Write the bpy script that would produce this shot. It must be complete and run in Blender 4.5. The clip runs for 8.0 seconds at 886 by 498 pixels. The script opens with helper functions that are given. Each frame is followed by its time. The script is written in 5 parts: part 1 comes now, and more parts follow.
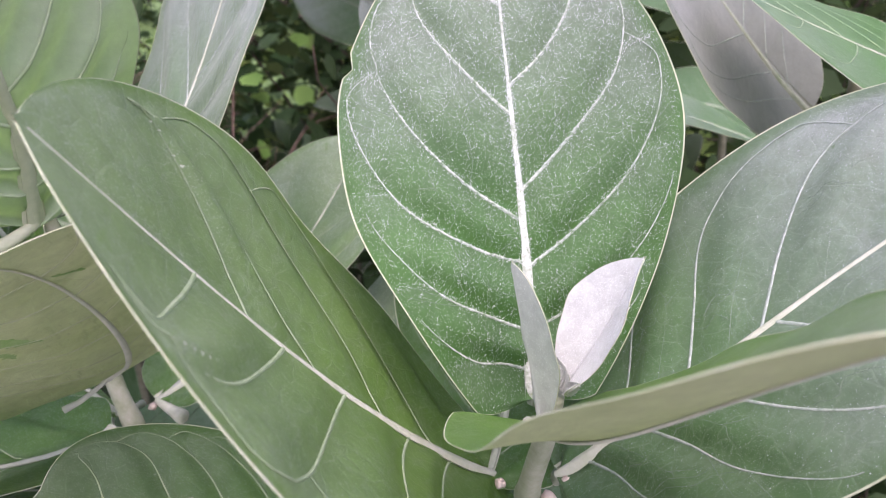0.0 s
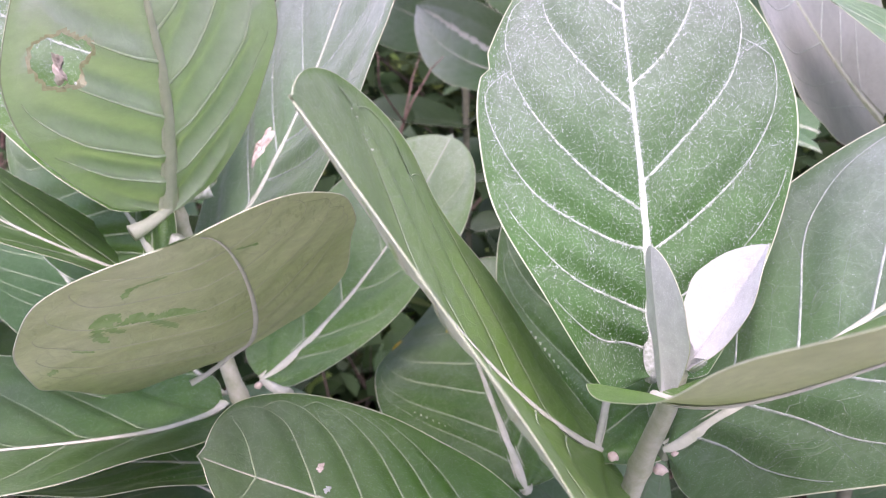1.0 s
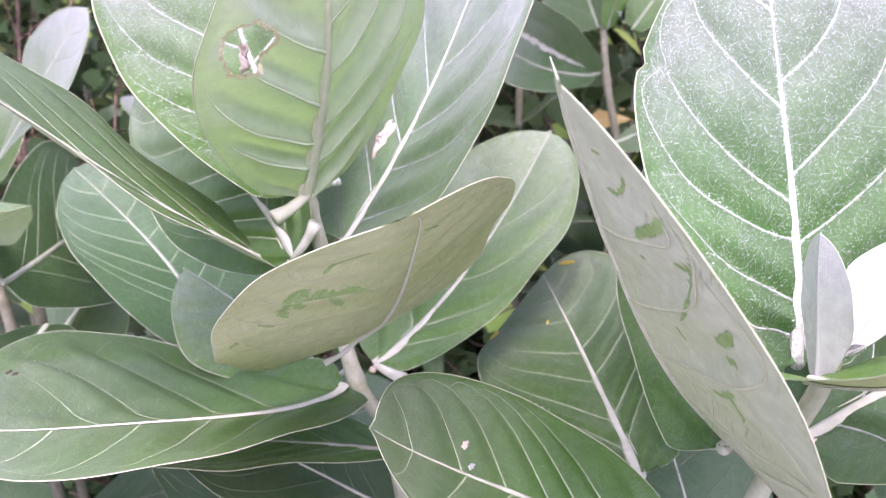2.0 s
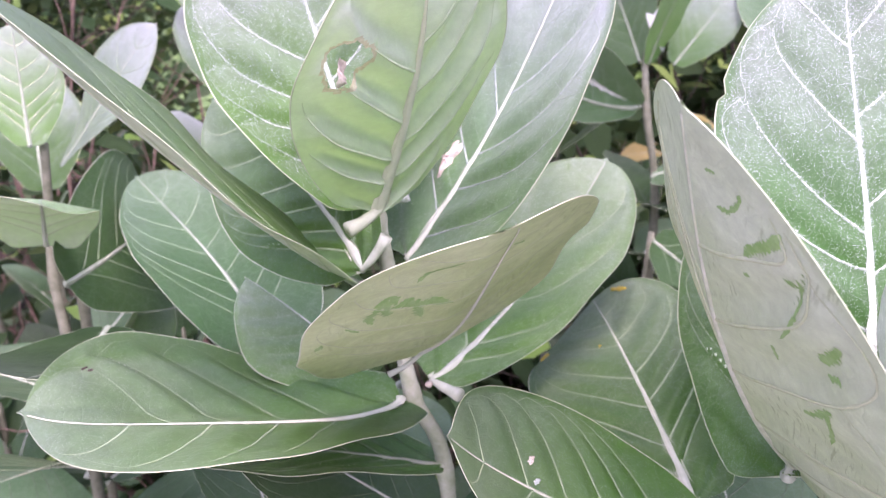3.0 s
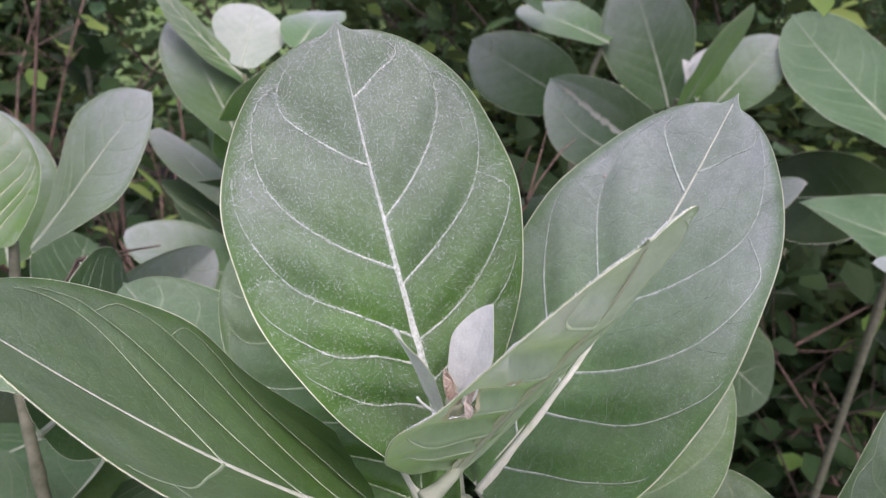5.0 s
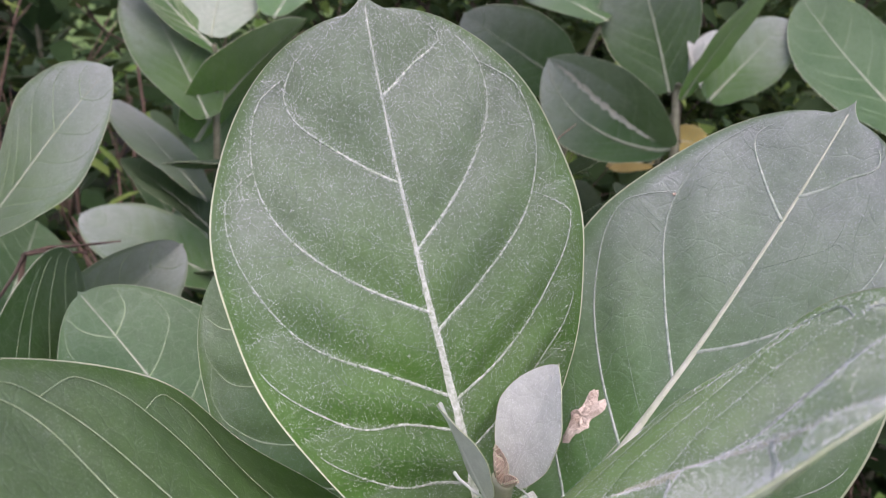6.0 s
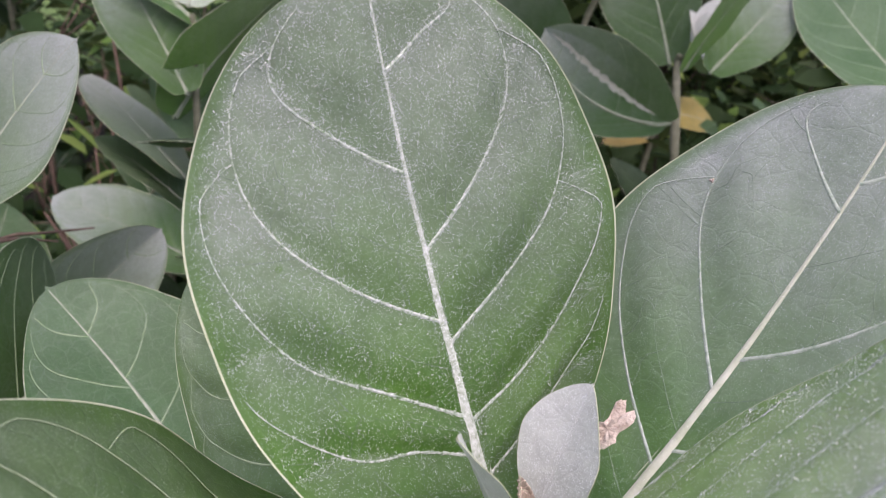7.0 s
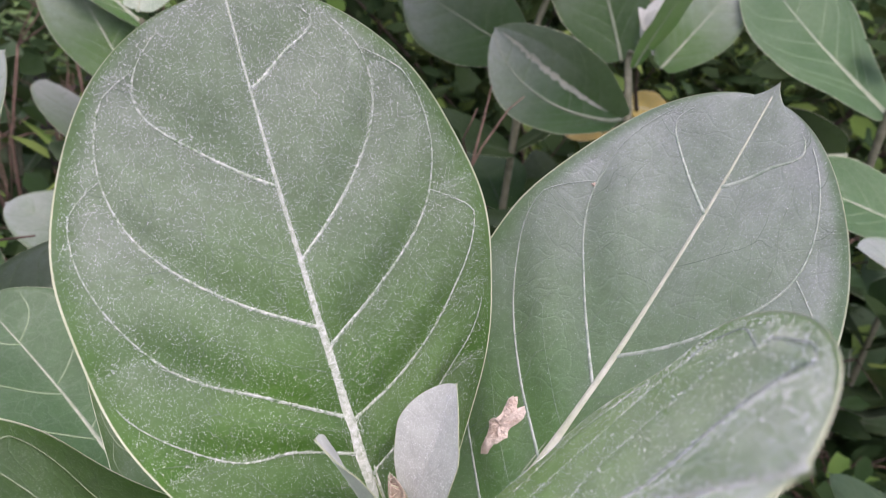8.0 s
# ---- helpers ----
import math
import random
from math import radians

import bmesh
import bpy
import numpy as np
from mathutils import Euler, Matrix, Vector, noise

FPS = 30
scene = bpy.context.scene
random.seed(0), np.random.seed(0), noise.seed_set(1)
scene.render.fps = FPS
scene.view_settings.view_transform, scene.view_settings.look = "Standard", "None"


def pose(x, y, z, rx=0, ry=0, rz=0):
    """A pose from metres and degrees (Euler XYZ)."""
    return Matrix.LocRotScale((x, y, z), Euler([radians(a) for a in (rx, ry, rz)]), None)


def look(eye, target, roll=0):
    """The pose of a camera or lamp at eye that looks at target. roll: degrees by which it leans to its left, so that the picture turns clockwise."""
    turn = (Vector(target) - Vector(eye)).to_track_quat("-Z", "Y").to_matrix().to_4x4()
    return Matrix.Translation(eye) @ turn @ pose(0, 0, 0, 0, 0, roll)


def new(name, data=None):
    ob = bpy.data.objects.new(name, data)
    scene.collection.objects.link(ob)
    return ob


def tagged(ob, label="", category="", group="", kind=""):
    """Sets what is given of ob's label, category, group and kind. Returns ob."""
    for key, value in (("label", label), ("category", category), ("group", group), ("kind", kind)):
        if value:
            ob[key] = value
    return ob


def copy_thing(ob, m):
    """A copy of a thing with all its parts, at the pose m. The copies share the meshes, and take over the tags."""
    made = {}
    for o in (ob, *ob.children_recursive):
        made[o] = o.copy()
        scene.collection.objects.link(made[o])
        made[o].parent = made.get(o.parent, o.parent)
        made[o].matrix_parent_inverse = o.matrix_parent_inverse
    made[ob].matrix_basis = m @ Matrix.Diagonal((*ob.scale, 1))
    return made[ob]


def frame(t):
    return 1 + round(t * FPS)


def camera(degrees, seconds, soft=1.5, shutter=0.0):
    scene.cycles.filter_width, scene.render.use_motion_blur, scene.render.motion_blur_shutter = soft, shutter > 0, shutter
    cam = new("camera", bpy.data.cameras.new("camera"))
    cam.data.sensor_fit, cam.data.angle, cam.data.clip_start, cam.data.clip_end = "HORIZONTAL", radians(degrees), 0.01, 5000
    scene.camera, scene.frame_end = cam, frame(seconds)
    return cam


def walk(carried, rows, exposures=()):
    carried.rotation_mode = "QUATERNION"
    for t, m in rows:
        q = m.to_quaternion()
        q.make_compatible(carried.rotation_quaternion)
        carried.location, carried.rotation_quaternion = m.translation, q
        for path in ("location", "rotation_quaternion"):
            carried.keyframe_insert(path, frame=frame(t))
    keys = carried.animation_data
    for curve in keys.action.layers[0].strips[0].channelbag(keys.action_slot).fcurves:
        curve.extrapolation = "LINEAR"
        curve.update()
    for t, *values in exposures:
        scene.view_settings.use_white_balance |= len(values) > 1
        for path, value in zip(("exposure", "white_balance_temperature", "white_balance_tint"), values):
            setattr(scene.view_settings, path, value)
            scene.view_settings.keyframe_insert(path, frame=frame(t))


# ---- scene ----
cam = camera(62.1, 8.0, 1.1)
# a phone lens close to its subject: the leaves at arm's reach are sharp, the thicket is not
cam.data.dof.use_dof, cam.data.dof.focus_distance, cam.data.dof.aperture_fstop = True, 0.225, 22.0
PATH = [
    (0, (0.04795, 0.03657, 1.30183), (0.0323, 1.8888, 0.5475), -1.36),
    (0.5, (0.03084, 0.02214, 1.30066), (-0.0180, 1.8715, 0.5406), -0.79),
    (1, (0.00936, 0.01462, 1.30214), (-0.0512, 1.8753, 0.5713), -0.71),
    (1.5, (-0.01022, 0.01334, 1.29999), (-0.0560, 1.8724, 0.5640), -0.32),
    (2, (-0.04103, 0.00010, 1.30098), (-0.1434, 1.8609, 0.5751), -0.07),
    (2.2, (-0.05839, -0.01264, 1.30215), (-0.2175, 1.8502, 0.5918), -0.04),
    (3.5, (-0.06776, -0.00318, 1.29681), (-0.2011, 1.8858, 0.6533), 3.20),
    (4, (-0.08275, 0.03104, 1.33197), (-0.2111, 1.9028, 0.6390), 4.62),
    (4.5, (-0.10361, 0.07378, 1.35741), (-0.1642, 1.9295, 0.6139), 5.15),
    (5, (-0.13182, 0.09600, 1.37957), (-0.1683, 1.9444, 0.6167), 6.09),
    (5.2, (-0.14149, 0.10857, 1.37962), (-0.1584, 1.9572, 0.6165), 7.06),
    (6.5, (-0.16567, 0.17819, 1.36827), (-0.0546, 1.9764, 0.5000), 8.45),
    (7, (-0.16812, 0.18776, 1.36621), (-0.0464, 1.9786, 0.4841), 8.58),
    (7.5, (-0.16415, 0.18463, 1.37051), (-0.0461, 1.9767, 0.4904), 8.02),
    (8, (-0.13870, 0.18096, 1.37714), (0.0223, 1.9647, 0.4871), 7.98),
]

EXPOSURES = [
    (0.0, 0.78, 6200, 32), (0.5, 0.95, 6150, 37), (1.0, 1.11, 6060, 41), (2.0, 1.43, 6000, 45), (3.5, 1.34, 5960, 42), (4.0, 1.15, 5990, 39),
    (4.5, 0.96, 6060, 35), (5.2, 0.36, 6190, 27), (6.5, 0.32, 6300, 26), (8.0, 0.41, 6320, 26),
]
walk(cam, [(t, look(eye, target, roll)) for t, eye, target, roll in PATH], EXPOSURES)

# ---- world and light: overcast daylight ----
world = bpy.data.worlds.new("overcast_sky")
scene.world = world
world.use_nodes = True
wn = world.node_tree.nodes
sky = wn.new("ShaderNodeTexSky")
sky.sky_type = "NISHITA"
sky.sun_disc = False
sky.sun_elevation = radians(67)
sky.sun_rotation = radians(174)
sky.air_density, sky.dust_density, sky.ozone_density = 1.0, 6.0, 1.0
wn["Background"].inputs["Strength"].default_value = 0.15
world.node_tree.links.new(sky.outputs["Color"], wn["Background"].inputs["Color"])
sun = new("sun", bpy.data.lights.new("sun", "SUN"))
sun.data.energy, sun.data.angle, sun.data.color = 1.5, radians(90), (0.92, 0.96, 1.0)
sun.matrix_world = look((0.12, -1.15, 2.7), (0, 0, 0))


# ---- materials ----
class Nodes:
    """A small helper to lay out a node material."""

    def __init__(self, name):
        self.mat = bpy.data.materials.new(name)
        self.mat.use_nodes = True
        self.tree = self.mat.node_tree
        self.bsdf = self.tree.nodes["Principled BSDF"]
        self.out = self.tree.nodes["Material Output"]

    def add(self, kind, **values):
        n = self.tree.nodes.new(kind)
        for key, value in values.items():
            n.inputs[key].default_value = value
        return n

    def link(self, a, b):
        self.tree.links.new(a, b)

    def noise(self, vec, scale, detail=3.0, rough=0.55):
        n = self.add("ShaderNodeTexNoise", Scale=scale, Detail=detail, Roughness=rough)
        self.link(vec, n.inputs["Vector"])
        return n.outputs["Fac"]

    def ramp(self, fac, a, b, ca=(0, 0, 0, 1), cb=(1, 1, 1, 1)):
        n = self.add("ShaderNodeValToRGB")
        e = n.color_ramp.elements
        e[0].position, e[1].position = a, b
        e[0].color, e[1].color = ca, cb
        self.link(fac, n.inputs["Fac"])
        return n.outputs["Color"]

    def math(self, op, a, b):
        n = self.tree.nodes.new("ShaderNodeMath")
        n.operation = op
        for i, v in enumerate((a, b)):
            if isinstance(v, (int, float)):
                n.inputs[i].default_value = v
            else:
                self.link(v, n.inputs[i])
        return n.outputs[0]

    def mix(self, fac, a, b, blend="MIX"):
        n = self.tree.nodes.new("ShaderNodeMix")
        n.data_type, n.blend_type = "RGBA", blend
        for sock, v in ((n.inputs[0], fac), (n.inputs[6], a), (n.inputs[7], b)):
            if isinstance(v, (int, float, tuple)):
                sock.default_value = v
            else:
                self.link(v, sock)
        return n.outputs[2]

    def bump(self, height, strength, distance):
        n = self.add("ShaderNodeBump", Strength=strength, Distance=distance)
        self.link(height, n.inputs["Height"])
        return n.outputs["Normal"]


def leaf_material(name, deep, light, bloom, dust, gloss, glow=(0.25, 0.42, 0.12, 1), thin=0.16, cell=0.15, scuff=0.0, shine=0.26, powder=(0.52, 0.52, 0.54, 1), stripe=0.12, sheen=0.0):
    """Leaf skin. deep/light: the two greens; bloom: how much grey wax film; dust: how much white wool specks."""
    m = Nodes(name)
    maps = []
    for key in ("flat", "unit", "panel"):
        uv = m.tree.nodes.new("ShaderNodeUVMap")
        uv.uv_map = key
        maps.append(uv.outputs["UV"])
    info = m.tree.nodes.new("ShaderNodeObjectInfo")
    shift = m.add("ShaderNodeVectorMath")
    m.link(maps[0], shift.inputs[0])
    m.link(info.outputs["Location"], shift.inputs[1])
    v = shift.outputs[0]
    unit = m.tree.nodes.new("ShaderNodeSeparateXYZ")
    m.link(maps[1], unit.inputs[0])
    out, up = unit.outputs[0], unit.outputs[1]
    count = m.tree.nodes.new("ShaderNodeSeparateXYZ")
    m.link(maps[2], count.inputs[0])
    phase = m.math("FRACT", m.math("ADD", count.outputs[0], m.math("MULTIPLY", m.math("SUBTRACT", m.noise(v, 60.0, 3.0), 0.5), 0.10)), 0.0)
    broad = m.noise(v, 26.0, 4.0)
    col = m.mix(m.ramp(broad, 0.36, 0.66), deep, light)
    # net of fine veins
    vor = m.add("ShaderNodeTexVoronoi", Scale=120.0)
    vor.feature = "DISTANCE_TO_EDGE"
    warp = m.add("ShaderNodeVectorMath")
    wn_ = m.add("ShaderNodeTexNoise", Scale=60.0)
    m.link(v, wn_.inputs["Vector"])
    sc = m.add("ShaderNodeVectorMath")
    sc.operation = "SCALE"
    sc.inputs["Scale"].default_value = 0.014
    m.link(wn_.outputs["Color"], sc.inputs[0])
    m.link(v, warp.inputs[0])
    m.link(sc.outputs[0], warp.inputs[1])
    m.link(warp.outputs[0], vor.inputs["Vector"])
    net = m.ramp(vor.outputs["Distance"], 0.0, 0.07, (1, 1, 1, 1), (0, 0, 0, 1))
    fine = m.add("ShaderNodeTexVoronoi", Scale=420.0)
    fine.feature = "DISTANCE_TO_EDGE"
    m.link(warp.outputs[0], fine.inputs["Vector"])
    small = m.ramp(fine.outputs["Distance"], 0.0, 0.12, (1, 1, 1, 1), (0, 0, 0, 1))
    net = m.math("MAXIMUM", net, m.math("MULTIPLY", small, 0.35))
    col = m.mix(m.math("MULTIPLY", net, cell * 0.55), col, (0.36, 0.42, 0.33, 1))
    # wax film: thick towards tip and margin, rubbed off in spots, with a mealy grain
    film = m.ramp(m.noise(v, 30.0, 5.0, 0.6), 0.25, 0.78)
    grain = m.ramp(m.noise(v, 1100.0, 3.0, 0.7), 0.30, 0.72)
    aside = m.math("ABSOLUTE", out, 0.0)
    place = m.math("ADD", m.math("MULTIPLY", m.ramp(up, 0.36, 1.0), 0.82), m.math("MULTIPLY", m.math("MULTIPLY", out, out), m.math("MULTIPLY", m.ramp(up, 0.10, 0.75), 0.22)))
    # paler on one side of each vein: part wax, part shading painted in
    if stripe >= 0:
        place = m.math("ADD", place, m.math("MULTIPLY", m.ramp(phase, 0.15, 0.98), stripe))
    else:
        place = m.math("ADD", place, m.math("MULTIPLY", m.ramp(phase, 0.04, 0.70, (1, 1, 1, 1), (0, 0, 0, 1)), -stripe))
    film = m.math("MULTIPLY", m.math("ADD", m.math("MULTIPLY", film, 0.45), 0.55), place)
    film = m.math("MULTIPLY", film, m.math("ADD", m.math("MULTIPLY", grain, 0.36), 0.80))
    film = m.math("MULTIPLY", film, m.ramp(aside, 0.86, 0.96, (1, 1, 1, 1), (0.35, 0.35, 0.35, 1)))
    rubbed = m.ramp(m.noise(v, 95.0, 3.0, 0.6), 0.69, 0.73, (1, 1, 1, 1), (0.35, 0.35, 0.35, 1))
    smudge = m.math("MULTIPLY", m.ramp(m.noise(v, 55.0, 7.0, 0.7), 0.60, 0.72), 0.10)
    film = m.math("MULTIPLY", m.math("ADD", film, smudge), rubbed)
    col = m.mix(m.math("MINIMUM", m.math("MULTIPLY", film, bloom), 0.95), col, powder)
    # short white wool hairs, thick and thin in places, thickest along the ribs
    where = m.ramp(m.noise(v, 60.0, 6.0, 0.75), 0.42, 0.66)
    near_rib = m.ramp(aside, 0.02, 0.14, (1, 1, 1, 1), (0, 0, 0, 1))
    near_vein = m.ramp(m.math("ABSOLUTE", m.math("SUBTRACT", phase, 0.5), 0.0), 0.42, 0.49)
    where = m.math("MAXIMUM", where, m.math("MAXIMUM", near_rib, m.math("MULTIPLY", near_vein, 0.8)))
    specks = None
    for turn, across, along, size in ((0.3, 3000.0, 1500.0, 0.24), (1.3, 2900.0, 1600.0, 0.24), (2.4, 3200.0, 1500.0, 0.24), (1.9, 2300.0, 2000.0, 0.20), (0.9, 1000.0, 860.0, 0.13)):
        mp = m.add("ShaderNodeMapping", Rotation=(0, 0, turn), Scale=(across, along, 1.0))
        m.link(v, mp.inputs["Vector"])
        cellv = m.add("ShaderNodeTexVoronoi", Scale=1.0)
        m.link(mp.outputs[0], cellv.inputs["Vector"])
        dot = m.ramp(cellv.outputs["Distance"], size, size + 0.07, (1, 1, 1, 1), (0, 0, 0, 1))
        one = m.tree.nodes.new("ShaderNodeSeparateColor")
        m.link(cellv.outputs["Color"], one.inputs[0])
        dot = m.math("MULTIPLY", dot, m.ramp(m.math("ADD", one.outputs[0], m.math("MULTIPLY", where, 0.20)), 0.88, 0.94))
        specks = dot if specks is None else m.math("MAXIMUM", specks, dot)
    col = m.mix(m.math("MULTIPLY", specks, dust), col, (0.92, 0.93, 0.94, 1))
    if scuff:
        mp = m.add("ShaderNodeMapping", Rotation=(0, 0, 0.5), Scale=(620.0, 90.0, 1.0))
        m.link(v, mp.inputs["Vector"])
        marks = m.ramp(m.noise(mp.outputs[0], 1.0, 4.0, 0.7), 0.55, 0.62)
        marks = m.math("MULTIPLY", marks, m.ramp(m.noise(v, 30.0, 3.0), 0.48, 0.60))
        col = m.mix(m.math("MULTIPLY", marks, scuff), col, (0.24, 0.28, 0.14, 1))
    # fine mottling, and crumbs of dirt
    mottle = m.ramp(m.noise(v, 210.0, 6.0, 0.68), 0.30, 0.70, (0.84, 0.84, 0.84, 1), (1.14, 1.14, 1.14, 1))
    col = m.mix(1.0, col, mottle, "MULTIPLY")
    crumb = m.math("MULTIPLY", m.ramp(m.noise(v, 640.0, 2.0, 0.5), 0.73, 0.77), m.ramp(m.noise(v, 34.0, 3.0), 0.50, 0.62))
    col = m.mix(m.math("MULTIPLY", crumb, 0.5), col, (0.55, 0.56, 0.52, 1))
    vary = m.add("ShaderNodeHueSaturation")
    m.link(m.math("ADD", m.math("MULTIPLY", info.outputs["Random"], 0.24), 0.88), vary.inputs["Value"])
    m.link(m.math("ADD", m.math("MULTIPLY", info.outputs["Random"], 0.02), 0.49), vary.inputs["Hue"])
    m.link(col, vary.inputs["Color"])
    col = vary.outputs["Color"]
    m.link(col, m.bsdf.inputs["Base Color"])
    m.bsdf.inputs["Roughness"].default_value = gloss
    m.bsdf.inputs["Specular IOR Level"].default_value = shine
    m.bsdf.inputs["Sheen Weight"].default_value = sheen
    m.bsdf.inputs["Sheen Roughness"].default_value = 0.45
    height = m.math("ADD", m.math("MULTIPLY", m.noise(v, 420.0, 4.0), 0.6), m.math("MULTIPLY", specks, 0.6))
    height = m.math("SUBTRACT", height, m.math("MULTIPLY", net, 0.35))
    m.link(m.bump(height, 0.40, 0.0007), m.bsdf.inputs["Normal"])
    tr = m.add("ShaderNodeBsdfTranslucent", Color=glow)
    both = m.add("ShaderNodeMixShader", Fac=thin)
    m.link(m.bsdf.outputs[0], both.inputs[1])
    m.link(tr.outputs[0], both.inputs[2])
    m.link(both.outputs[0], m.out.inputs["Surface"])
    return m.mat


def plain_material(name, a, b, scale, rough, bump=0.3, depth=0.0006):
    """A two-toned rough surface: stems, ribs, bark, dead tissue."""
    m = Nodes(name)
    tc = m.tree.nodes.new("ShaderNodeTexCoord")
    v = tc.outputs["Object"]
    n = m.noise(v, scale, 5.0, 0.65)
    col = m.mix(m.ramp(n, 0.32, 0.68), a, b)
    m.link(col, m.bsdf.inputs["Base Color"])
    m.bsdf.inputs["Roughness"].default_value = rough
    m.bsdf.inputs["Specular IOR Level"].default_value = 0.3
    m.link(m.bump(m.noise(v, scale * 4, 4.0), bump, depth), m.bsdf.inputs["Normal"])
    return m.mat


THROUGH = (0.66, 0.84, 0.42, 1)
GREEN = leaf_material("leaf_green", (0.064, 0.168, 0.016, 1), (0.104, 0.222, 0.034, 1), 0.36, 0.30, 0.40, THROUGH, 0.20, 0.3)
DEEP = leaf_material("leaf_deep_green", (0.036, 0.108, 0.013, 1), (0.064, 0.150, 0.028, 1), 0.42, 0.20, 0.38, THROUGH, 0.18, 0.25)
DUSTY = leaf_material("leaf_dusty", (0.036, 0.130, 0.010, 1), (0.066, 0.182, 0.024, 1), 0.84, 0.25, 0.50, THROUGH, 0.20, 0.12, 0.0, 0.12, (0.45, 0.455, 0.47, 1), 0.20, sheen=0.15)
POWDERED = leaf_material("leaf_powdered", (0.040, 0.106, 0.020, 1), (0.064, 0.144, 0.036, 1), 0.72, 0.25, 0.56, THROUGH, 0.13, 0.12, 0.0, 0.10, (0.345, 0.345, 0.36, 1), 0.16)
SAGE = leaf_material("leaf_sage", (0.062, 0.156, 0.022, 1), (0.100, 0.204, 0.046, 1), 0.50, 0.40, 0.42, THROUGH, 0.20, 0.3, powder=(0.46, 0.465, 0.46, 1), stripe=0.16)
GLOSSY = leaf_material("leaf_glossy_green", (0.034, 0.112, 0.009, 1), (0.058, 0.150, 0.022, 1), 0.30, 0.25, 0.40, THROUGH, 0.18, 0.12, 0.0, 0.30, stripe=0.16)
# darker green that puts the shade of overhung leaves into the colour
DIM = leaf_material("leaf_shade_green", (0.026, 0.074, 0.015, 1), (0.044, 0.100, 0.032, 1), 0.14, 0.10, 0.45, THROUGH, 0.14, 0.2, 0.0, 0.22)
ASH = leaf_material("leaf_ashen", (0.215, 0.235, 0.200, 1), (0.285, 0.300, 0.268, 1), 0.50, 0.10, 0.55, (0.7, 0.75, 0.62, 1), 0.22, 0.15, 0.0, 0.2, (0.48, 0.47, 0.48, 1), sheen=0.1)
PALE = leaf_material("leaf_pale_woolly", (0.235, 0.290, 0.215, 1), (0.330, 0.370, 0.300, 1), 0.60, 0.60, 0.70, (0.80, 0.86, 0.70, 1), 0.25, 0.1, 0.0, 0.15, (0.54, 0.54, 0.55, 1), 0.3)
WAXY = leaf_material("leaf_waxy", (0.044, 0.120, 0.024, 1), (0.074, 0.158, 0.046, 1), 1.15, 0.20, 0.42, THROUGH, 0.20, 0.15, 0.0, 0.15, (0.40, 0.41, 0.43, 1), 0.10, sheen=0.35)
MUTED = leaf_material("leaf_grey_green", (0.044, 0.101, 0.030, 1), (0.072, 0.137, 0.054, 1), 0.95, 0.12, 0.46, THROUGH, 0.16, 0.2, 0.0, 0.15, (0.39, 0.40, 0.42, 1), 0.08, sheen=0.12)
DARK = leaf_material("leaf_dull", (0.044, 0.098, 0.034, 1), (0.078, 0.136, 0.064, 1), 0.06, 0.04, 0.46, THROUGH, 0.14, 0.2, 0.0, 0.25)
UNDER = leaf_material("leaf_underside", (0.500, 0.575, 0.370, 1), (0.650, 0.695, 0.540, 1), 0.45, 0.30, 0.62, (0.82, 0.88, 0.66, 1), 0.24, 0.2, 0.7, powder=(0.74, 0.74, 0.72, 1))
OLIVE = leaf_material("leaf_underside_olive", (0.385, 0.440, 0.215, 1), (0.500, 0.535, 0.320, 1), 0.35, 0.12, 0.55, (0.80, 0.86, 0.50, 1), 0.20, 0.2, 0.5, powder=(0.60, 0.58, 0.50, 1))
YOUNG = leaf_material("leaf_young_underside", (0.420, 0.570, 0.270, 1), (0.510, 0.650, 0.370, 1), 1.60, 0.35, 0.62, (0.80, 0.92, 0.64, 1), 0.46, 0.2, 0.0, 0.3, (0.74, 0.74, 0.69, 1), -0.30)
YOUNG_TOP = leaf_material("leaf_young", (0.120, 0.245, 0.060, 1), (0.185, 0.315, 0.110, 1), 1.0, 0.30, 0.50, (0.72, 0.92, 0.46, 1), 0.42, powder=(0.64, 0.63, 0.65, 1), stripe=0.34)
WOOL = leaf_material("leaf_woolly", (0.61, 0.625, 0.60, 1), (0.71, 0.72, 0.69, 1), 0.4, 1.0, 0.85, (0.86, 0.88, 0.84, 1), 0.30, 0.0, 0.0, 0.15, (0.72, 0.73, 0.71, 1))
# darker than live foliage: deep thicket shade is put into this green
SHADE_LEAF = leaf_material("leaf_deep_shade", (0.018, 0.038, 0.012, 1), (0.031, 0.057, 0.020, 1), 0.1, 0.0, 0.7, (0.45, 0.62, 0.2, 1), 0.06, 0.0, 0.0, 0.08)
YELLOWED = leaf_material("leaf_yellowed", (0.26, 0.20, 0.05, 1), (0.38, 0.29, 0.09, 1), 0.1, 0.0, 0.55, (0.8, 0.7, 0.3, 1), 0.25, 0.0)
FRESH = leaf_material("bush_leaf_fresh", (0.10, 0.19, 0.035, 1), (0.18, 0.28, 0.075, 1), 0.0, 0.0, 0.55, (0.7, 0.9, 0.25, 1), 0.30, 0.0, 0.0, 0.15)
MARGIN = plain_material("leaf_margin", (0.44, 0.48, 0.30, 1), (0.58, 0.60, 0.45, 1), 90.0, 0.5)
RIB = plain_material("leaf_rib", (0.44, 0.47, 0.34, 1), (0.60, 0.60, 0.50, 1), 160.0, 0.55)
RIB_SOFT = plain_material("leaf_rib_soft", (0.26, 0.31, 0.20, 1), (0.40, 0.42, 0.33, 1), 160.0, 0.6)
